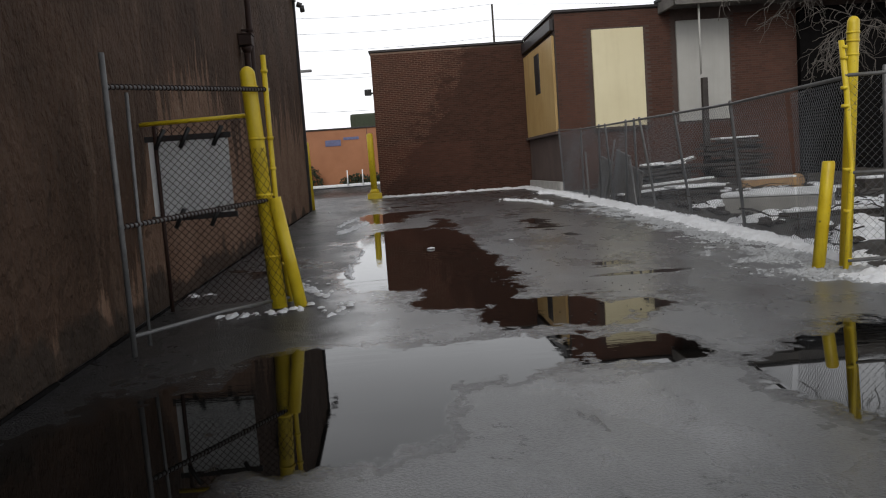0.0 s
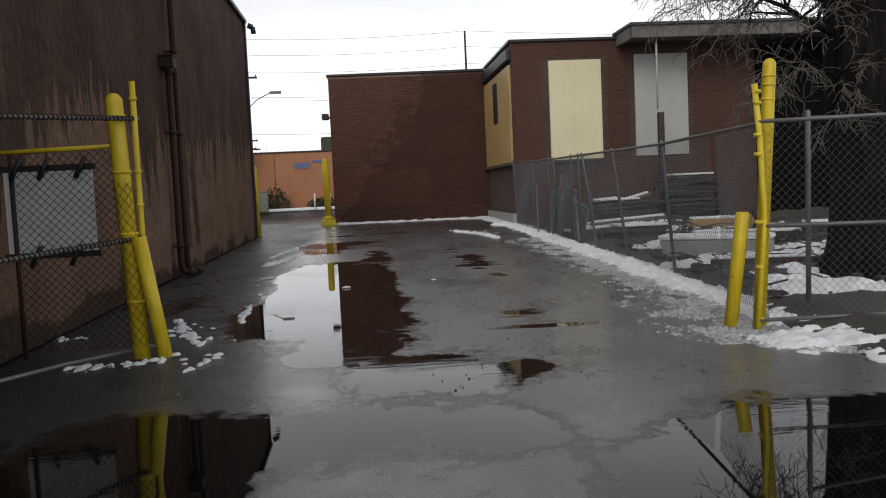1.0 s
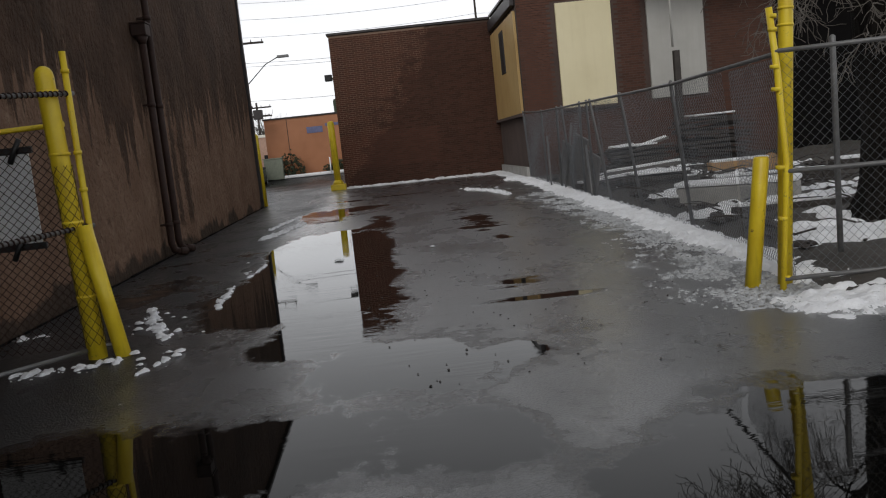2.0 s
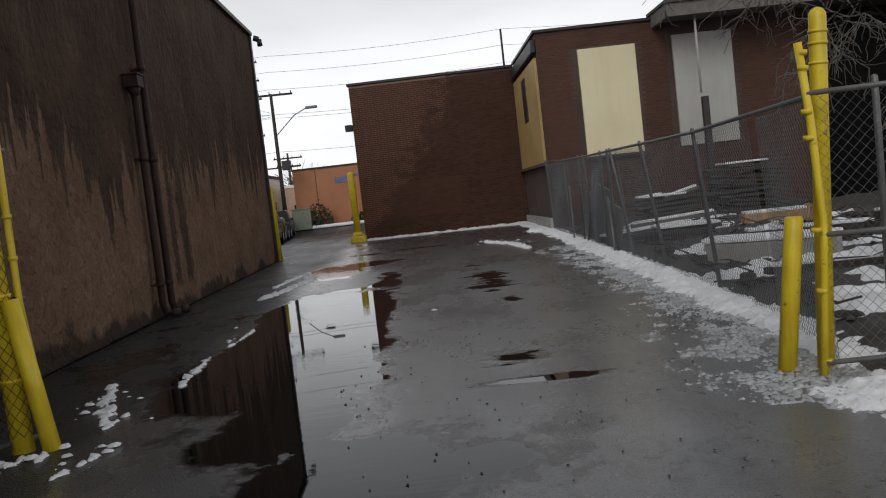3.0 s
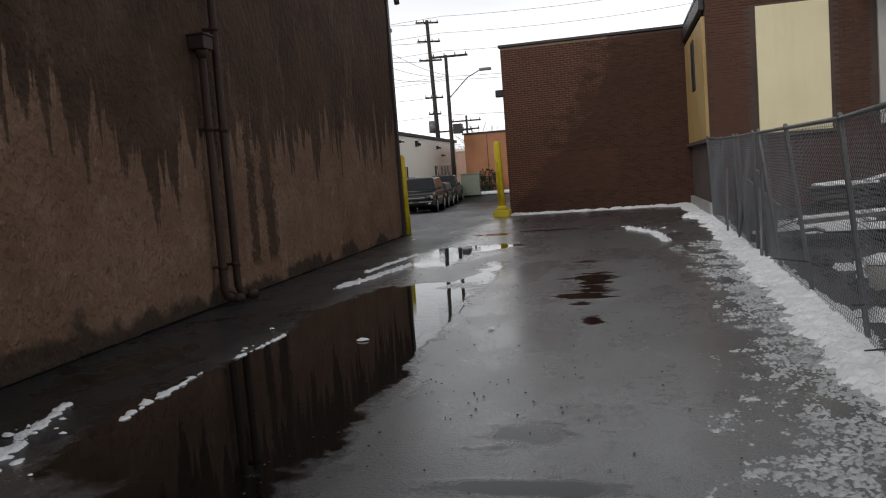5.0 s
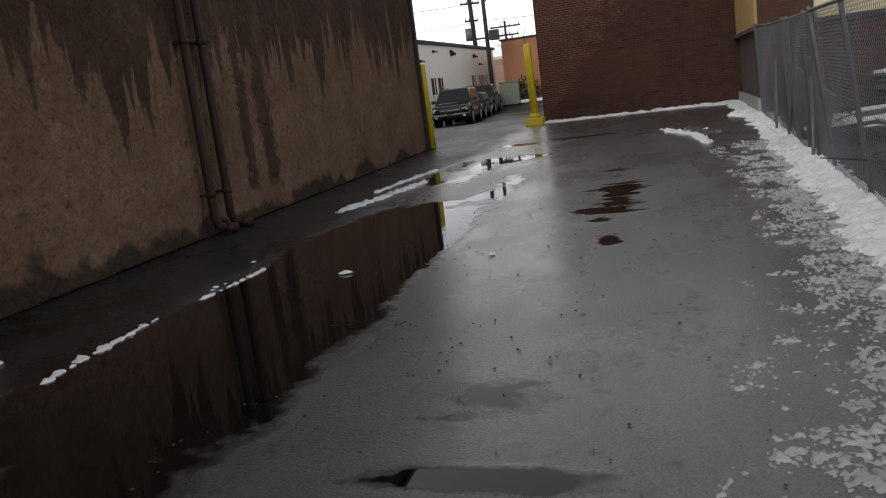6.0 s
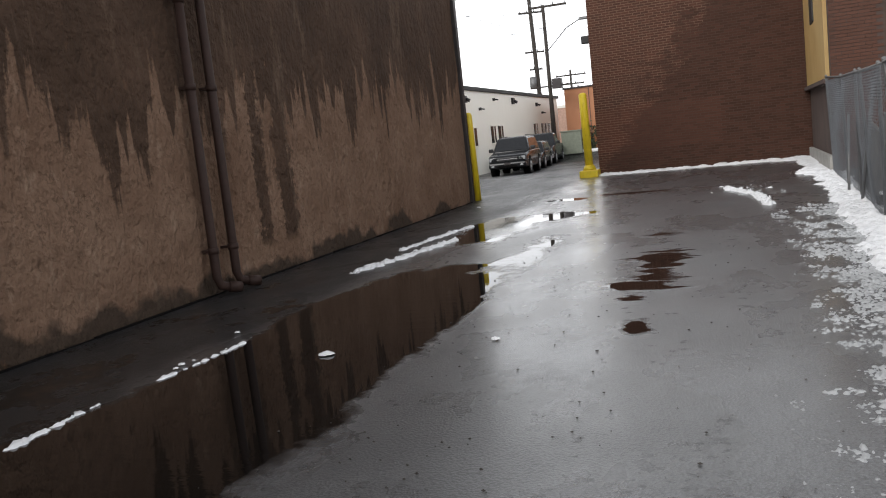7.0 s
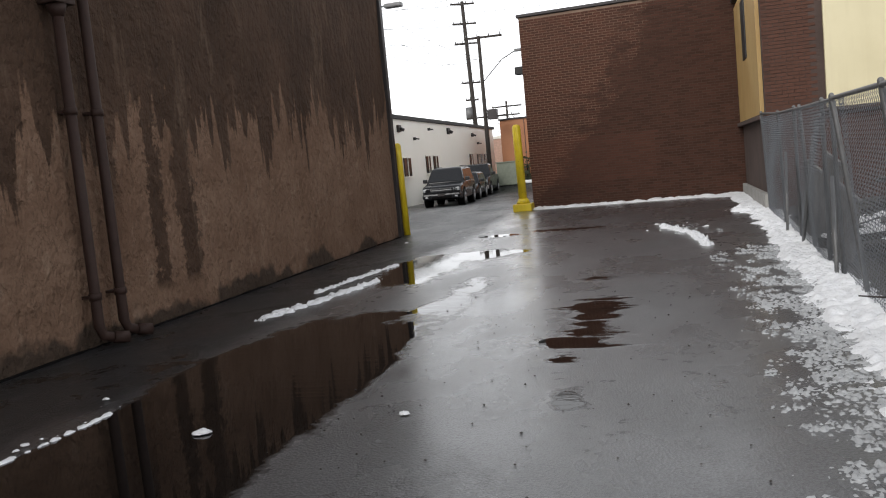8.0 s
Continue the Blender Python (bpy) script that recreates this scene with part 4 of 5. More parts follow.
slab()
rng_y = random.Random(21)
for x, y, dz, L, yaw, pitch, w, h, mt, lab in (
        (5.1, 18.6, 0.0, 2.2, 20, -2, 0.25, 0.12, M_WOODDARK, "dark rotten beam lying in snow"),
        (5.9, 19.4, 0.15, 1.8, -15, -4, 0.3, 0.08, M_WOODGREY, "weathered board tilted over rubble"),
        (7.0, 22.3, 0.6, 0.95, 5, -13, 0.2, 0.06, M_WOODGREY, "snow-dusted plank propped on the woodpile"),
        (6.2, 22.3, 0.58, 0.75, 12, -3, 0.22, 0.05, M_WOODGREY, "snow-dusted plank resting on debris"),
        (4.7, 13.6, 0.02, 1.5, 60, 0, 0.14, 0.08, M_WOODDARK, "dark plank half buried in snow"),
        (5.2, 11.0, 0.02, 1.7, 10, 2, 0.14, 0.08, M_WOODDARK, "muddy plank among snow patches"),
        (7.2, 17.3, 0.12, 1.2, -8, 0, 0.4, 0.16, M_CUT, "reddish broken board with snow"),
        (8.8, 14.6, 0.1, 2.4, 8, 1, 0.3, 0.18, M_WOODDARK, "dark beam lying behind the trough"),
        (6.6, 14.6, 0.04, 2.0, -6, 1, 0.3, 0.14, M_WOODDARK, "blackened beam on the yard soil")):
    timber(x, y, yz(y) + dz, L, yaw, pitch, w, h, mt, lab)


def pile(cx, cy, n, lab):
    z = yz(cy)
    t = thing("timber_pile", (cx, cy, z), lab, "woodpile")
    for i in range(n):
        lv = i // 3
        m = Matrix.Translation((cx + rng_y.uniform(-0.25, 0.25), cy + (i % 3 - 1) * 0.32, z + lv * 0.12)) @ Matrix.Rotation(radians(rng_y.uniform(-22, 22)), 4, "Z") @ Matrix.Rotation(radians(rng_y.uniform(-5, 5)), 4, "Y")
        part("board", box(B(), -0.6 - 0.35 * rng_y.random(), 0.55 + 0.35 * rng_y.random(), -0.13, 0.13, 0, 0.05 + 0.05 * rng_y.random(), 0.01, m), M_WOODDARK, t)
    part("snow_cap", box(B(), cx - 0.6, cx + 0.5, cy - 0.4, cy + 0.35, z + (n // 3) * 0.12, z + (n // 3) * 0.12 + 0.05, 0.02), M_SNOW, t)


pile(8.75, 22.6, 30, "tall stack of dark weathered boards by the wall")
pile(6.6, 22.5, 15, "low stack of dark boards with snow")
pile(5.4, 16.9, 6, "flat stack of dark boards capped with snow")


def log(x, y, lab):
    z = yz(y) + 0.17
    t = thing("log", (x, y, z - 0.2), lab, "log")
    d = Vector((0.5, 0.85, 0))
    part("bark", tube(B(), [Vector((x, y, z)), Vector((x, y, z)) + d * 0.9], 0.19, 14), M_BARK, t)
    part("cut_end", tube(B(), [Vector((x, y, z)) - d * 0.006, Vector((x, y, z))], 0.175, 14), M_CUT, t, "sawn orange-brown end")
    part("prop", box(B(), x - 0.1, x + 0.6, y + 0.1, y + 0.7, z - 0.24, z - 0.17, 0.01), M_WOODDARK, t)


log(8.0, 17.6, "sawn log with a pale cut end lying on debris")


def leaning_panel(y, lab, dz):
    x, z = fence_x(y), ground_z(y)
    t = thing("leaning_panel", (x, y, z), lab, "panel")
    m = Matrix.Translation((x + 0.12, y, z)) @ Matrix.Rotation(radians(5), 4, "Z") @ Matrix.Rotation(radians(12), 4, "X") @ Matrix.Rotation(radians(6), 4, "Y")
    part("sheet", box(B(), -0.015, 0.015, -0.4, 0.4, 0, 1.0 + dz, 0.004, m), M_WOODGREY, t)
    part("edge", box(B(), -0.02, 0.02, -0.42, 0.42, 1.0 + dz, 1.03 + dz, 0.004, m), M_GALV, t)


leaning_panel(18.6, "grey corrugated sheet leaning on the fence", 0.15)
leaning_panel(20.0, "dull grey board leaning on the fence", 0.0)
leaning_panel(17.4, "dark board leaning inside the fence", -0.2)


def rubble():
    rng = random.Random(31)
    bm = B()
    for _ in range(420):
        y = rng.uniform(8.2, 23)
        x = fence_x(y) + rng.uniform(0.2, 0.5) + (rng.random() ** 1.6) * 5
        s = rng.uniform(0.02, 0.07)
        r = bmesh.ops.create_icosphere(bm, subdivisions=1, radius=s)
        for v in r["verts"]:
            v.co *= rng.uniform(0.7, 1.25)
        bmesh.ops.transform(bm, matrix=Matrix.Translation((x, y, yz(y) + s * 0.3)) @ Matrix.Rotation(rng.random() * 3, 4, "Z") @ Matrix.Diagonal((1.8, 1.0, 0.7, 1)), verts=r["verts"])
    tagged(part("rubble", bm, M_WOODDARK), "dark clods and rubble along the fence", "rubble", kind="stuff")
    bm = B()
    for _ in range(190):
        y = rng.uniform(8.5, 22.5)
        p = Vector((fence_x(y) + rng.uniform(0.25, 5.0), y, yz(y) + rng.uniform(0.03, 0.15)))
        a, L = rng.random() * 6.28, rng.uniform(0.2, 0.9)
        d = Vector((math.cos(a), math.sin(a), rng.uniform(-0.1, 0.35)))
        side = Vector((rng.uniform(-0.1, 0.1), rng.uniform(-0.1, 0.1), 0.04))
        tube(bm, [p, p + d * L * 0.5 + side, p + d * L], [0.012, 0.01, 0.005], 4, caps=False)
    tagged(part("fallen_sticks", bm, M_WOODDARK), "fallen sticks and brush strewn over the yard", "sticks", kind="stuff")


rubble()


# ---- tree ----
def make_tree():
    rng = random.Random(77)
    bx, by = 5.85, 9.7
    t = thing("bare_tree", (bx, by, 0.1), "large bare tree with a dark trunk and drooping twigs", "tree")
    bm = B()
    pts, rad = [], []
    for i in range(13):
        z = i * 0.6
        pts.append((bx + 0.10 * noise.noise((z * 0.5, 1, 0)) - 0.025 * z, by + 0.1 * noise.noise((z * 0.5, 5, 0)), z - 0.05))
        rad.append(0.36 + 0.22 * math.exp(-z * 1.6) - 0.012 * z + (0.05 if 2 < i < 7 else 0))
    tube(bm, pts, rad, 18)
    for a in range(6):
        q = a * 1.05 + 0.3
        tube(bm, [(bx + 0.2 * math.cos(q), by + 0.2 * math.sin(q), 0.5), (bx + 0.5 * math.cos(q), by + 0.5 * math.sin(q), 0.12), (bx + 0.85 * math.cos(q), by + 0.85 * math.sin(q), -0.02)], [0.18, 0.12, 0.04], 8)
    for v in bm.verts:
        v.co += 0.035 * Vector((noise.noise(v.co * 4), noise.noise(v.co * 4 + Vector((9, 0, 0))), 0))
    part("trunk", bm, M_BARK, t, "thick furrowed dark trunk")
    twigs = B()

    def grow(bm, p, d, L, r, level):
        n = 6 if level < 3 else 4
        pts, rad = [p.copy()], [r]
        step = L / n
        kids = []
        for i in range(n):
            d = (d + Vector((rng.uniform(-1, 1), rng.uniform(-1, 1), rng.uniform(-0.8, 0.8))) * (0.22 + 0.13 * level) + Vector((0, 0, -0.045 * level + (0.06 if level < 1 else 0)))).normalized()
            p = p + d * step
            pts.append(p.copy())
            rad.append(max(0.0042, r * (1 - 0.78 * (i + 1) / n)))
            if level < 3 and i >= 1:
                for _ in range((2, 1, 1, 1)[level] if i < n - 1 else 2):
                    kids.append((p.copy(), d.copy(), rad[-1]))
        tube(bm, pts, rad, (10, 7, 5, 3, 3)[level], caps=False)
        for kp, kd, kr in kids:
            side = Vector((rng.uniform(-1, 1), rng.uniform(-1, 1), rng.uniform(-0.7, 0.6)))
            nd = (kd * 0.75 + side * 0.85).normalized()
            grow(twigs if level >= 1 else bm, kp, nd, L * rng.uniform(0.38, 0.62), max(0.005, min(kr, r) * 0.62), level + 1)

    for z, dx, dy, dz, L, r in ((3.0, -0.95, -0.1, 0.2, 1.7, 0.06), (3.4, -0.8, 0.35, 0.1, 1.8, 0.06), (3.7, -0.7, -0.5, 0.15, 1.7, 0.06), (4.1, -0.9, 0.2, 0.05, 1.9, 0.07), (3.9, -0.5, 0.7, 0.1, 1.9, 0.06),
                                (5.0, 0.8, 0.3, 0.6, 3.0, 0.12), (5.4, -0.2, -0.5, 0.8, 2.4, 0.12), (6.3, 0.2, 0.7, 0.8, 3.0, 0.12), (6.9, -0.2, 0.1, 0.9, 2.6, 0.13), (2.4, -0.7, -0.35, 0.12, 1.5, 0.035)):
        lb = B()
        grow(lb, Vector((bx - 0.025 * z - 0.1, by, z)), Vector((dx, dy, dz)).normalized(), L, r, 0)
        part("limb", lb, M_BARK, t)
    part("twigs", twigs, M_TWIG, t, "pale tangled drooping twigs")["kind"] = "stuff"


M_TWIG = plain("grey_twigs", (0.13, 0.115, 0.10), 0.85, vary=0.3, scale=3)
make_tree()


# ---- far street ----
def cream_building():
    b = thing("cream_building", (-8.2, 45, 0.4), "long low cream-rendered building with small windows", "building")
    part("wall", box(B(), -20, -8.2, 33.5, 57.5, -0.2, 3.82), M_CREAMWALL, b)
    bm = box(B(), -20.1, -8.08, 33.4, 57.6, 3.82, 3.98, 0.02)
    part("roof_edge", bm, M_ROOF, b, "dark tarred roof edge with slight sag")
    for y, w, z0, z1 in ((39.35, 0.95, 1.5, 2.25), (42.55, 0.7, 1.55, 2.3), (43.75, 0.75, 1.55, 2.3), (50.9, 0.75, 1.6, 2.35), (52.7, 0.6, 1.6, 2.35), (53.6, 0.6, 1.6, 2.35), (54.5, 0.6, 1.6, 2.35)):
        win = part("window", box(B(), -8.23, -8.16, y, y + w, z0, z1, 0.005), M_DARKGLASS, b, "small dark window")
        part("sill", box(B(), -8.25, -8.1, y - 0.05, y + w + 0.05, z0 - 0.07, z0, 0.005), M_CREAMWALL, win)
        part("mullion", box(B(), -8.2, -8.14, y + w * 0.48, y + w * 0.53, z0, z1), M_CREAMWALL, win)
        part("frame_top", box(B(), -8.2, -8.13, y - 0.04, y + w + 0.04, z1, z1 + 0.05), M_CREAMWALL, win)
    grown = Matrix.Translation((2.4, 6.6, 1.55)) @ Matrix.Diagonal((1.25, 1.25, 1.25, 1)) @ Matrix.Translation((-2.4, -6.6, -1.55))
    for y, z, s in ((38.9, 3.3, 0.28), (46.6, 3.35, 0.3), (41.0, 3.0, 0.12), (43.3, 3.45, 0.12), (51.7, 3.3, 0.2), (53, 2.9, 0.12)):
        bm = box(B(), -8.3, -8.1, y, y + s * 1.2, z, z + s, 0.01)
        tube(bm, [(-8.1, y + s * 0.6, z + s * 0.5), (-7.95, y + s * 0.6, z + s * 0.2)], s * 0.25, 6)
        part("vent", bm, M_COPING, b, "small wall vent")
    b.matrix_basis = grown @ b.matrix_basis


cream_building()


def orange_building():
    b = thing("orange_building", (0, 62, 0.4), "wide single-storey orange brick building across the street", "building")
    part("wall", box(B(), -8.6, 26, 62, 76, 0, 4.55), M_ORANGE, b)
    part("coping", box(B(), -8.7, 26.1, 61.9, 76.1, 4.55, 4.66, 0.02), M_COPING, b)
    part("faded_lettering", box(B(), -5.6, -4.45, 61.96, 62.02, 3.35, 3.8, 0.01), M_BLUE, b, "faded blue painted bar of lettering")
    part("faded_lettering", box(B(), -4.25, -3.1, 61.96, 62.02, 3.75, 3.95, 0.01), M_BLUE, b, "faded blue painted bar of lettering")
    for x in (-7.0, -2.5, 2.0):
        part("joint", box(B(), x, x + 0.04, 61.97, 62.01, 0.4, 4.5), M_MORTAR_DARK, b)
    r = thing("rooftop_tank", (-2.5, 70, 4.7), "dark green rooftop plant with sloping ends", "rooftop unit")
    bm = box(B(), -3.9, 1.5, 69, 73, 4.66, 6.1, 0.2)
    part("casing", bm, M_LEAF, r)
    p = thing("pink_building", (-11, 78, 0.4), "small pink-rendered building at the street's end", "building")
    part("wall", box(B(), -13, -8.6, 78, 86, 0, 3.9), M_PINK, p)
    part("roof_edge", box(B(), -13.1, -8.5, 77.9, 86.1, 3.9, 4.15, 0.02), M_CREAMWALL, p)
    part("window", box(B(), -11.2, -10.5, 77.95, 78.05, 1.5, 2.3), M_DARKGLASS, p)


orange_building()
tagged(part("far_snow_verge", box(B(), -9, 26, 60.4, 61.4, 0.3, 0.52, 0.08), M_SNOW), "strip of snow along the far pavement", "snow")


def hedge(x, y, w, h, lab, seed):
    rng = random.Random(seed)
    t = thing("shrub", (x, y, 0.4), lab, "shrub", "shrubs across the street")
    bm = B()
    for _ in range(420):
        a, rr = rng.random() * 6.283, math.sqrt(rng.random())
        px, pz = x + w * rr * math.cos(a), 0.45 + h * rng.random() * (1.05 - 0.55 * rr)
        py = y + 0.5 * rr * math.sin(a)
        s = rng.uniform(0.05, 0.12)
        u = Vector((rng.uniform(-1, 1), rng.uniform(-1, 1), rng.uniform(-1, 1))).normalized() * s
        v = u.cross(Vector((rng.uniform(-1, 1), rng.uniform(-1, 1), rng.uniform(-1, 1)))).normalized() * s
        c = Vector((px, py, pz))
        bm.faces.new([bm.verts.new(c + q) for q in (u, v, -u, -v)])
    part("foliage", bm, M_LEAF, t)
    part("stem", tube(B(), [(x, y, 0.35), (x + 0.1, y, 0.4 + h * 0.6)], 0.05, 6), M_BARK, t)


hedge(-6.9, 60.9, 1.0, 1.9, "dull evergreen shrub before the orange wall", 1)
hedge(-3.4, 61.2, 1.3, 0.9, "low evergreen shrub before the orange wall", 2)
hedge(-1.6, 61.2, 1.0, 0.9, "low clipped evergreen shrub in snow", 3)
c = thing("utility_cabinet", (-8.2, 60.4, 0.4), "grey-green street utility cabinet", "cabinet")
part("casing", box(B(), -8.7, -7.4, 60.2, 60.8, 0.3, 1.75, 0.04), M_GREENBOX, c)
part("lid", box(B(), -8.75, -7.35, 60.15, 60.85, 1.75, 1.83, 0.02), M_GREENBOX, c)
for x in (-4.1, -3.0):
    p = thing("marker_post", (x, 60.3, 0.4), "thin white marker post in snow", "post", "marker posts")
    part("post", tube(B(), [(x, 60.3, 0.4), (x + 0.02, 60.3, 1.5)], 0.045, 8), M_SNOW, p)


def pole(x, y, h, arms, lab, r=0.15, lean=0.0):
    t = thing("utility_pole", (x, y, 0.4), lab, "utility pole", "utility poles")
    part("shaft", tube(B(), [(x, y, 0.3), (x + lean, y, h)], [r, r * 0.65], 12), M_POLE, t)
    for z, x0, x1, yaw in arms:
        px = x + lean * z / h
        m = Matrix.Translation((px, y, z)) @ Matrix.Rotation(radians(yaw), 4, "Z")
        arm = part("crossarm", box(B(), x0, x1, -0.06, 0.06, -0.07, 0.07, 0.01, m), M_POLE, t)
        k = 4
        for i in range(k):
            q = m @ Vector((x0 + (x1 - x0) * (i + 0.15) / (k - 0.7), 0, 0))
            part("insulator", tube(B(), [q + Vector((0, 0, 0.06)), q + Vector((0, 0, 0.24))], [0.045, 0.03], 8), M_GALV, arm)
    return t


p2 = pole(-9.15, 60.3, 9.95, ((9.85, -0.95, 1.5, 4),), "leaning wooden utility pole with one crossarm", 0.16, 0.0)
part("transformer_box", box(B(), -8.95, -8.35, 60.0, 60.6, 4.6, 5.25, 0.03), M_COPING, p2, "dark box bolted to the pole")
part("crossbar", box(B(), -10.4, -7.7, 60.2, 60.35, 4.75, 4.85), M_POLE, p2)
part("lamp_arm", tube(B(), [(-9.1, 60.2, 7.0), (-7.6, 59.4, 8.2), (-6.6, 59.0, 8.6)], 0.035, 8), M_GALV, p2)
part("lamp_head", box(B(), -6.7, -5.9, 58.85, 59.15, 8.5, 8.68, 0.05), M_GALV, p2, "grey street lamp head")
p1 = pole(-13.1, 75, 15.2, ((15.0, -1.0, 1.0, 25), (13.4, -1.0, 1.0, 25), (11.8, -1.0, 1.0, 25), (8.6, -0.8, 0.8, 25), (7.2, -0.6, 0.5, 25)), "tall wooden utility pole with many crossarms", 0.22, -0.35)
part("transformer", tube(B(), [(-13.6, 74.8, 5.6), (-13.6, 74.8, 6.6)], 0.3, 12), M_GALV, p1, "grey transformer can")
pole(7.2, 60, 12.6, (), "thin dark pole rising behind the brick roof", 0.11)
pole(-12.2, 84, 7.5, ((7.0, -1.4, 1.4, 5), (6.2, -1.2, 1.2, 5)), "distant wooden utility pole", 0.15)


def street_lamp():
    t = thing("street_lamp", (-7.5, 46, 0.4), "grey street lamp on a curved arm", "street lamp")
    part("pole", tube(B(), [(-8.6, 34.0, 0.2), (-8.6, 34.0, 7.1)], 0.07, 8), M_GALV, t)
    part("arm", tube(B(), [(-8.6, 34.0, 6.9), (-7.4, 34.0, 7.15), (-6.5, 34.0, 7.22)], 0.03, 8), M_GALV, t)
    part("lamp_head", box(B(), -6.55, -5.95, 33.85, 34.15, 7.12, 7.27, 0.05), M_GALV, t, "cobra-head lamp")


street_lamp()


def wire(p0, p1, sag, r=0.012):
    p0, p1 = Vector(p0), Vector(p1)
    pts = [p0.lerp(p1, i / 14) - Vector((0, 0, sag * 4 * (i / 14) * (1 - i / 14))) for i in range(15)]
    t = tube(B(), pts, r, 4, caps=False)
    tagged(part("overhead_wire", t, M_CABLE), "thin black overhead wire between poles", "wire", "overhead wires")


for z, y in ((12.5, 60), (11.4, 60), (10.2, 60), (8.5, 60.2), (8.25, 60.2), (5.9, 60.2)):
    wire((-60, y + 6, z + 0.6), (-9.15, y, z), 0.5)
    wire((-9.15, y, z), (7.2, y, z + 0.1), 0.25)
    wire((7.2, y, z + 0.1), (60, y + 4, z), 0.6)
for z0, x1, y1, z1 in ((14.9, -30, 40, 13), (13.3, -26, 38, 11.5), (11.7, -22, 38, 11), (8.6, -26, 42, 8.4)):
    wire((-13.3, 75, z0), (x1, y1, z1), 1.0, 0.015)
for z0, z1 in ((8.6, 12.5), (8.5, 10.5), (8.4, 9.0)):
    wire((-9.15, 60.3, z0), (-12.5, 36, z1), 1.2, 0.012)


# ---- vehicles ----
def rings(bm, loops, cap=True):
    """Skin a row of closed loops of equal length."""
    vs = [[bm.verts.new(p) for p in lp] for lp in loops]
    n = len(vs[0])
    for r0, r1 in zip(vs, vs[1:]):
        for j in range(n):
            bm.faces.new((r0[j], r0[(j + 1) % n], r1[(j + 1) % n], r1[j])).smooth = True
    if cap:
        bm.faces.new(vs[0][::-1])
        bm.faces.new(vs[-1])
    bmesh.ops.recalc_face_normals(bm, faces=bm.faces[:])
    return bm


def rounded(a0, a1, b0, b1, r, k=4):
    """A rounded rectangle as pairs."""
    out = []
    for ca, cb, q in ((a1 - r, b1 - r, 0), (a0 + r, b1 - r, 90), (a0 + r, b0 + r, 180), (a1 - r, b0 + r, 270)):
        for i in range(k):
            t = radians(q + 90 * i / (k - 1))
            out.append((ca + r * math.cos(t), cb + r * math.sin(t)))
    return out


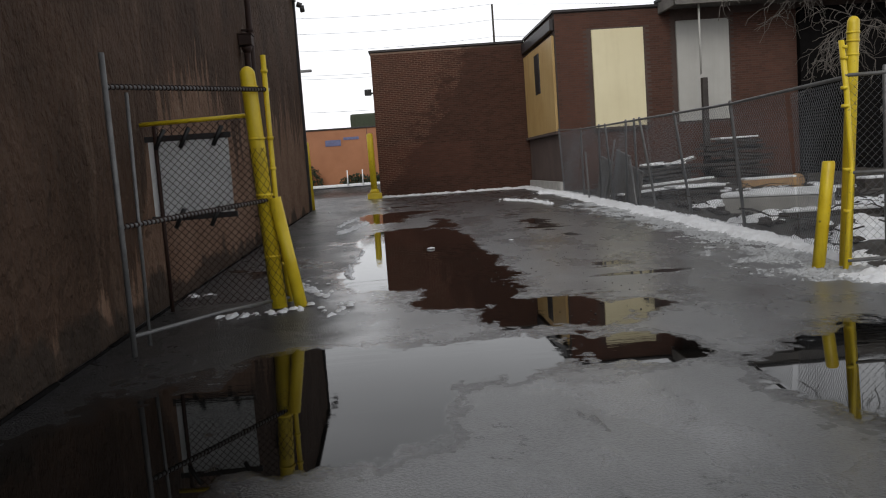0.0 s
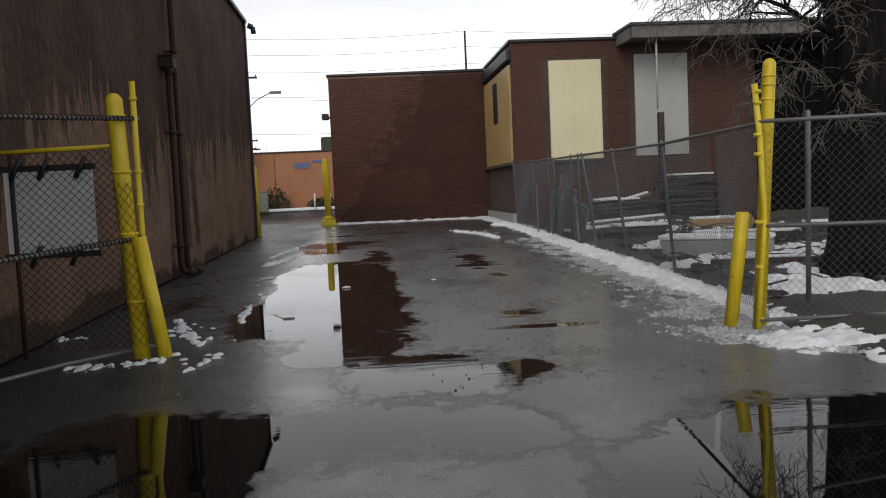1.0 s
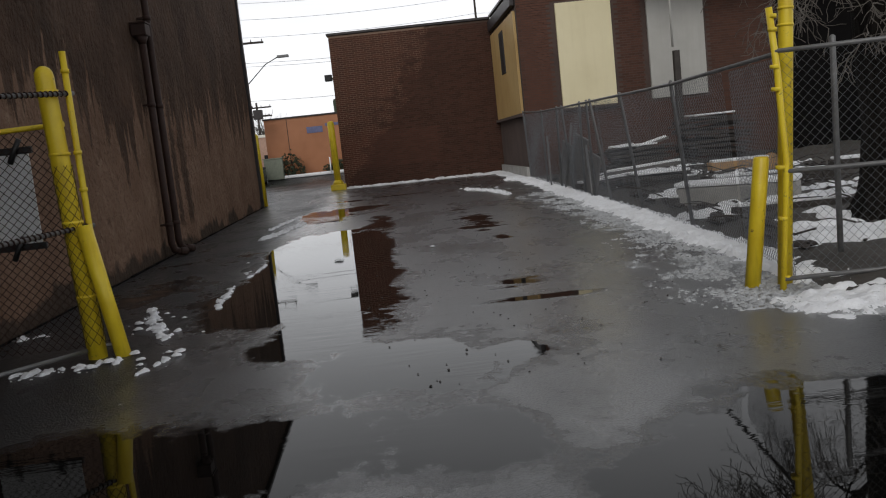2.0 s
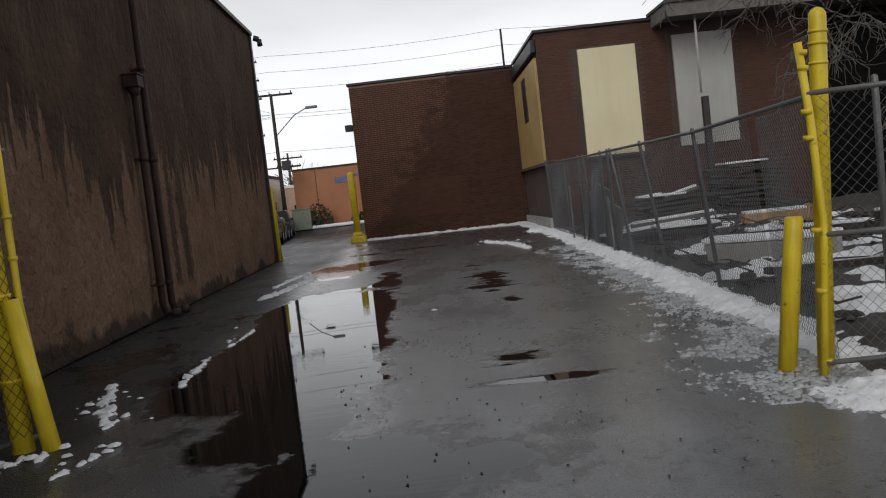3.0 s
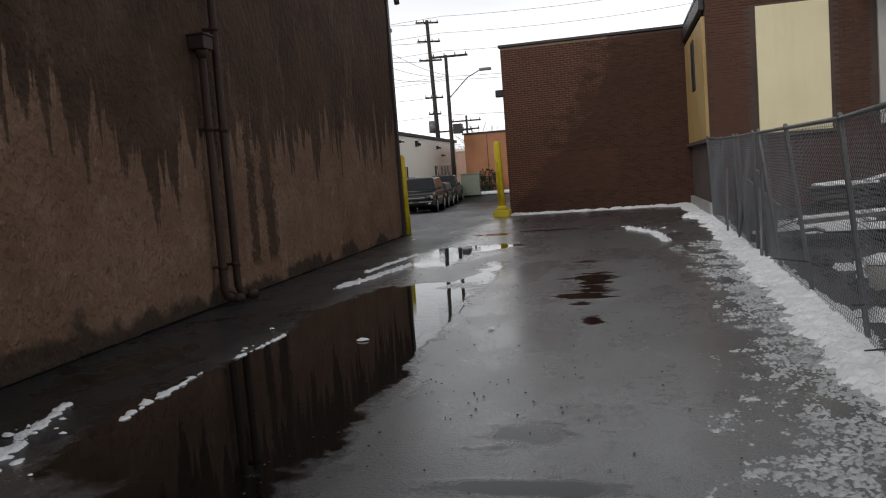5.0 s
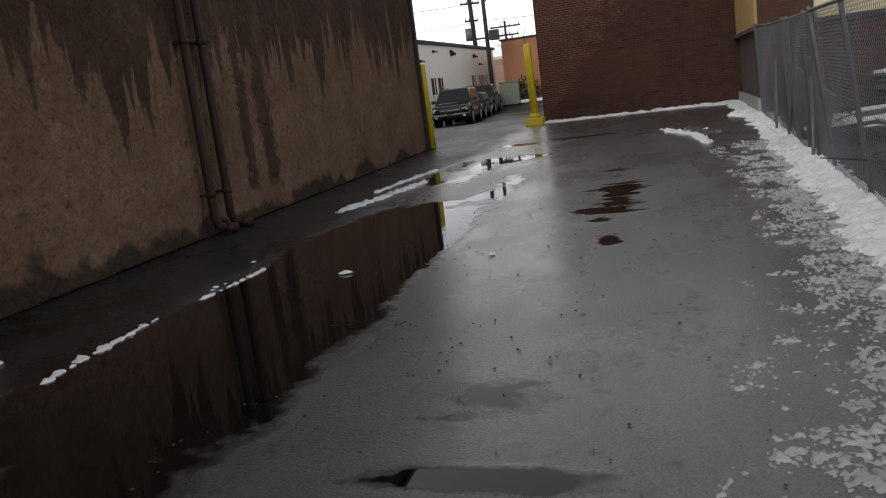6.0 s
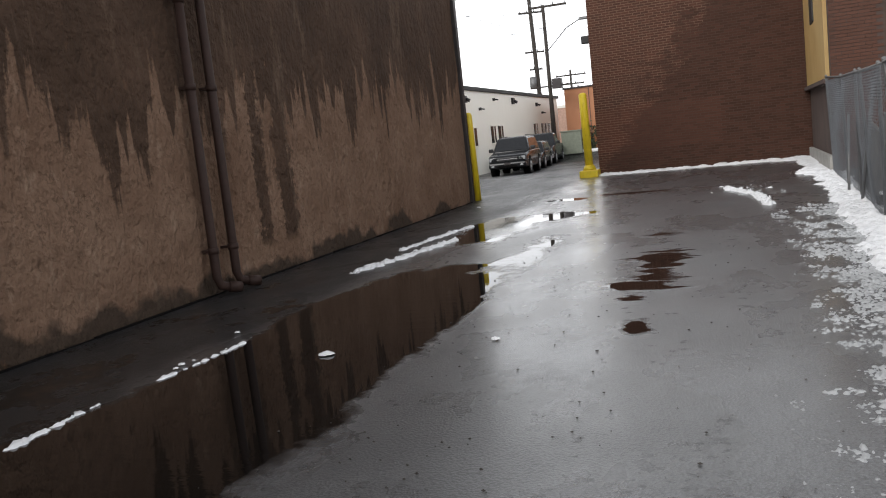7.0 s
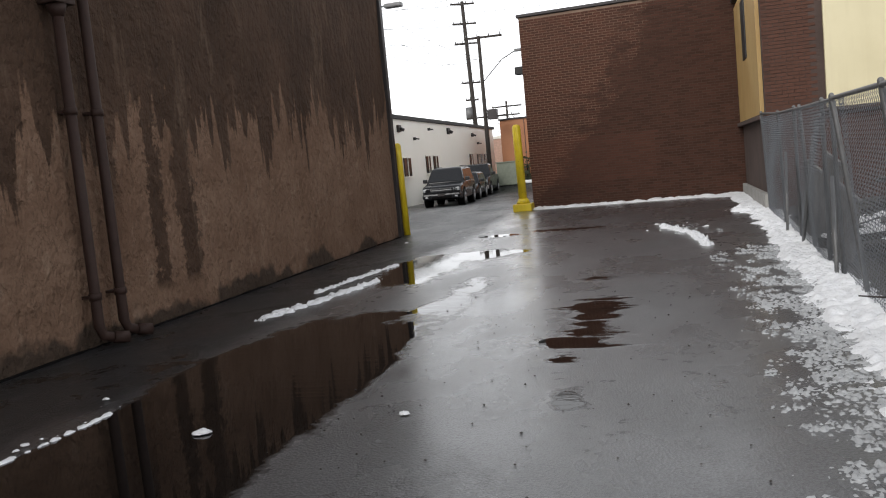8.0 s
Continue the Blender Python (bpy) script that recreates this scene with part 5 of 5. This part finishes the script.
def vehicle(x, y, yaw, L, W, Hh, bonnet, lab, pickup=False, z0=0.39):
    """A parked car whose nose points along -y: lofted body, tapered cabin, glass, lamps and wheels."""
    t = thing("parked_car", (x, y, z0), lab, "car", "cars parked along the cream building")
    m = Matrix.Translation((x, y, z0)) @ Matrix.Rotation(radians(yaw), 4, "Z")
    h, belt = W / 2, Hh * 0.615
    nose = belt * 0.86
    bm = rings(B(), [[(px, yy, pz) for px, pz in rounded(-hw, hw, za, zb, 0.11)] for yy, hw, za, zb in (
        (0.0, h * 0.80, 0.45, nose - 0.1), (0.05, h * 0.90, 0.36, nose - 0.03), (0.22, h * 0.97, 0.30, nose + 0.02), (0.6, h, 0.28, nose + 0.06),
        (bonnet, h, 0.28, belt - 0.02), (bonnet + 0.4, h, 0.28, belt + 0.01), (L - 0.5, h, 0.28, belt + 0.02), (L - 0.12, h * 0.96, 0.32, belt), (L, h * 0.88, 0.42, belt - 0.12))])
    bmesh.ops.transform(bm, matrix=m, verts=bm.verts)
    part("body", bm, M_CARPAINT, t)
    end = L * (0.62 if pickup else 0.965)
    rake, tail, tuck = 0.72 * (Hh - belt), (0.12 if pickup else 0.3) * (Hh - belt), 0.2 * h
    top = Hh - belt

    def front(z):
        return bonnet + (z - belt) / top * rake * 1.25

    def half(z):
        return h * 0.95 - (z - belt) / top * tuck

    loops = []
    for z in (belt - 0.06, belt + 0.05, belt + top * 0.5, Hh - 0.1, Hh - 0.03, Hh):
        g = 0.0 if z < Hh - 0.05 else (0.07 if z < Hh else 0.2)
        loops.append([(px, py, z) for px, py in rounded(-half(z) + g, half(z) - g, front(z) + g, end - (z - belt) / top * tail - g, 0.1)])
    bm = rings(B(), loops)
    bmesh.ops.transform(bm, matrix=m, verts=bm.verts)
    part("cabin", bm, M_CARPAINT, t)

    def pane(name, pts, lab2=""):
        bm = B()
        vs = [bm.verts.new(m @ Vector(p)) for p in pts]
        bm.faces.new(vs)
        r = bmesh.ops.extrude_face_region(bm, geom=bm.faces[:])
        nrm = (vs[1].co - vs[0].co).cross(vs[2].co - vs[0].co).normalized()
        for v in r["geom"]:
            if isinstance(v, bmesh.types.BMVert):
                v.co += nrm * 0.012
        part(name, bm, M_CARGLASS, t, lab2)

    zb, zt = belt + 0.04, Hh - 0.13
    fa, fc = half(zb) - 0.09, half(zt) - 0.09
    pane("windscreen", [(-fa, front(zb) - 0.002, zb), (fa, front(zb) - 0.002, zb), (fc, front(zt) - 0.002, zt), (-fc, front(zt) - 0.002, zt)], "dark windscreen mirroring the sky")
    n = 1 if pickup else 3
    y0, y1 = front(zb) + 0.2, end - 0.3
    for s in (-1, 1):
        xo, xi = s * (half(zb) + 0.002), s * (half(zt) + 0.002)
        for i in range(n):
            ya, yb = y0 + (y1 - y0) * i / n + 0.03, y0 + (y1 - y0) * (i + 1) / n - 0.03
            pts = [(xo, ya, zb), (xo, yb, zb), (xi, yb - (tail * 0.6 if i == n - 1 else 0), zt), (xi, ya + (front(zt) - front(zb) if i == 0 else 0), zt)]
            pane("side_window", pts if s > 0 else pts[::-1])
            part("door_handle", box(B(), min(s * (h - 0.01), s * (h + 0.03)), max(s * (h - 0.01), s * (h + 0.03)), yb - 0.25, yb - 0.08, belt - 0.13, belt - 0.09, 0.008, m), M_BLACK, t)
        hx = s * h * 0.73
        part("headlight", box(B(), hx - 0.16, hx + 0.16, 0.0, 0.16, nose - 0.24, nose - 0.08, 0.03, m), M_LAMPGLASS, t, "clear headlight")
        part("fog_lamp", box(B(), hx - 0.07, hx + 0.07, -0.075, 0.1, 0.42, 0.5, 0.02, m), M_LAMPGLASS, t)
        mx = s * (half(belt) + 0.13)
        part("mirror", box(B(), mx - 0.11, mx + 0.11, bonnet + 0.28, bonnet + 0.4, belt + 0.02, belt + 0.19, 0.04, m), M_BLACK, t, "black door mirror")
        for wy in (0.92, L - 1.0):
            part("wheel_arch", tube(B(), [m @ Vector((s * (h - 0.3), wy, 0.40)), m @ Vector((s * (h + 0.004), wy, 0.40))], 0.44, 22), M_NEAR_BLACK, t, "dark wheel arch")
            cx = s * (h - 0.1)
            wh = part("wheel", tube(B(), [m @ Vector((cx - 0.1, wy, 0.36)), m @ Vector((cx - 0.08, wy, 0.36)), m @ Vector((cx + 0.1, wy, 0.36)), m @ Vector((cx + 0.12, wy, 0.36))], [0.33, 0.36, 0.36, 0.33], 22), M_TYRE, t)
            q = cx + s * 0.125
            part("rim", tube(B(), [m @ Vector((q - 0.01 * s, wy, 0.36)), m @ Vector((q, wy, 0.36))], 0.22, 16), M_RIM, wh)
            for a in range(5):
                d = Vector((0, math.cos(a * 1.2566), math.sin(a * 1.2566)))
                part("spoke", tube(B(), [m @ (Vector((q + 0.004 * s, wy, 0.36)) + d * 0.03), m @ (Vector((q + 0.004 * s, wy, 0.36)) + d * 0.2)], [0.03, 0.02], 5), M_RIM, wh)
    part("grille", box(B(), -h * 0.52, h * 0.52, -0.02, 0.12, nose - 0.26, nose - 0.09, 0.02, m), M_BLACK, t, "dark grille")
    part("grille_bar", box(B(), -h * 0.52, h * 0.52, -0.03, 0.1, nose - 0.19, nose - 0.16, 0.005, m), M_RIM, t, "bright bar across the grille")
    part("bumper", box(B(), -h * 0.95, h * 0.95, -0.07, 0.25, 0.36, 0.60, 0.07, m), M_RIM if pickup else M_CARPAINT, t, "chrome bumper" if pickup else "black bumper")
    part("lower_intake", box(B(), -h * 0.5, h * 0.5, -0.08, 0.1, 0.38, 0.47, 0.015, m), M_NEAR_BLACK, t)
    part("number_plate", box(B(), -0.15, 0.15, -0.09, -0.06, 0.49, 0.59, 0.0, m), M_COPING, t)
    if pickup:
        part("load_bed", box(B(), -h * 0.82, h * 0.82, end + 0.12, L - 0.1, belt - 0.02, belt + 0.035, 0.01, m), M_NEAR_BLACK, t, "dark open load bed")
    elif Hh > 1.6:
        for s in (-1, 1):
            part("roof_rail", tube(B(), [m @ Vector((s * h * 0.66, front(Hh) + 0.35, Hh + 0.03)), m @ Vector((s * h * 0.66, end - 0.6, Hh + 0.03))], 0.02, 6), M_BLACK, t)
    return t


vehicle(-7.87, 43.5, 5, 4.85, 1.86, 1.76, 1.2, "black sport utility vehicle parked by the cream wall", z0=-0.02)
vehicle(-8.45, 49.4, 5, 4.4, 1.75, 1.45, 1.2, "dark saloon car parked between two larger cars", z0=-0.06)
vehicle(-9.1, 54.9, 5, 5.4, 1.95, 1.88, 1.35, "dark pickup truck with chrome bumper, parked", pickup=True, z0=-0.06)


def far_tree(x, y, h, seed):
    rng = random.Random(seed)
    t = thing("distant_bare_tree", (x, y, 0.4), "bare winter tree beyond the street", "tree", "distant trees")
    bm = tube(B(), [(x, y, 0.3), (x, y, h * 0.5)], [0.2, 0.12], 7)
    part("trunk", bm, M_BARK, t)
    bm = B()
    for _ in range(110):
        a, e = rng.random() * 6.28, rng.uniform(0.2, 1.3)
        d = Vector((math.cos(a) * math.cos(e), math.sin(a) * math.cos(e), math.sin(e)))
        p = Vector((x, y, h * rng.uniform(0.3, 0.55)))
        q = p + d * h * rng.uniform(0.2, 0.45)
        tube(bm, [p, p.lerp(q, 0.5) + Vector((0, 0, 0.15)), q], [0.05, 0.03, 0.012], 3, caps=False)
    part("crown", bm, M_TWIG, t)


far_tree(-11.5, 95, 8, 1)
far_tree(-14, 100, 9, 2)


# ---- brickwork ----
brick_face(BRICK_B, (-1.5, 30.217, 0), (5.63, -0.277, 0), 5.54, 5.62, 0.25, [], (0.0, 3.5, 0.9, 2.15), 3, M_BRICK_STAINED)
brick_face(ANNEX, (4.13, 24.52, 0), (1, 0, 0), 5.58, 3.55, 0.2, [(1.0, 2.75, 1.98, 5.06)], (0.0, 1.0, 1.9, 5.5), 5, M_BRICK)
brick_face(ANNEX, (7.72, 24.52, 0), (1, 0, 0), 5.3, 3.87, 0.2, [(0.0, 1.8, 2.05, 5.3)], None, 6, M_BRICK)
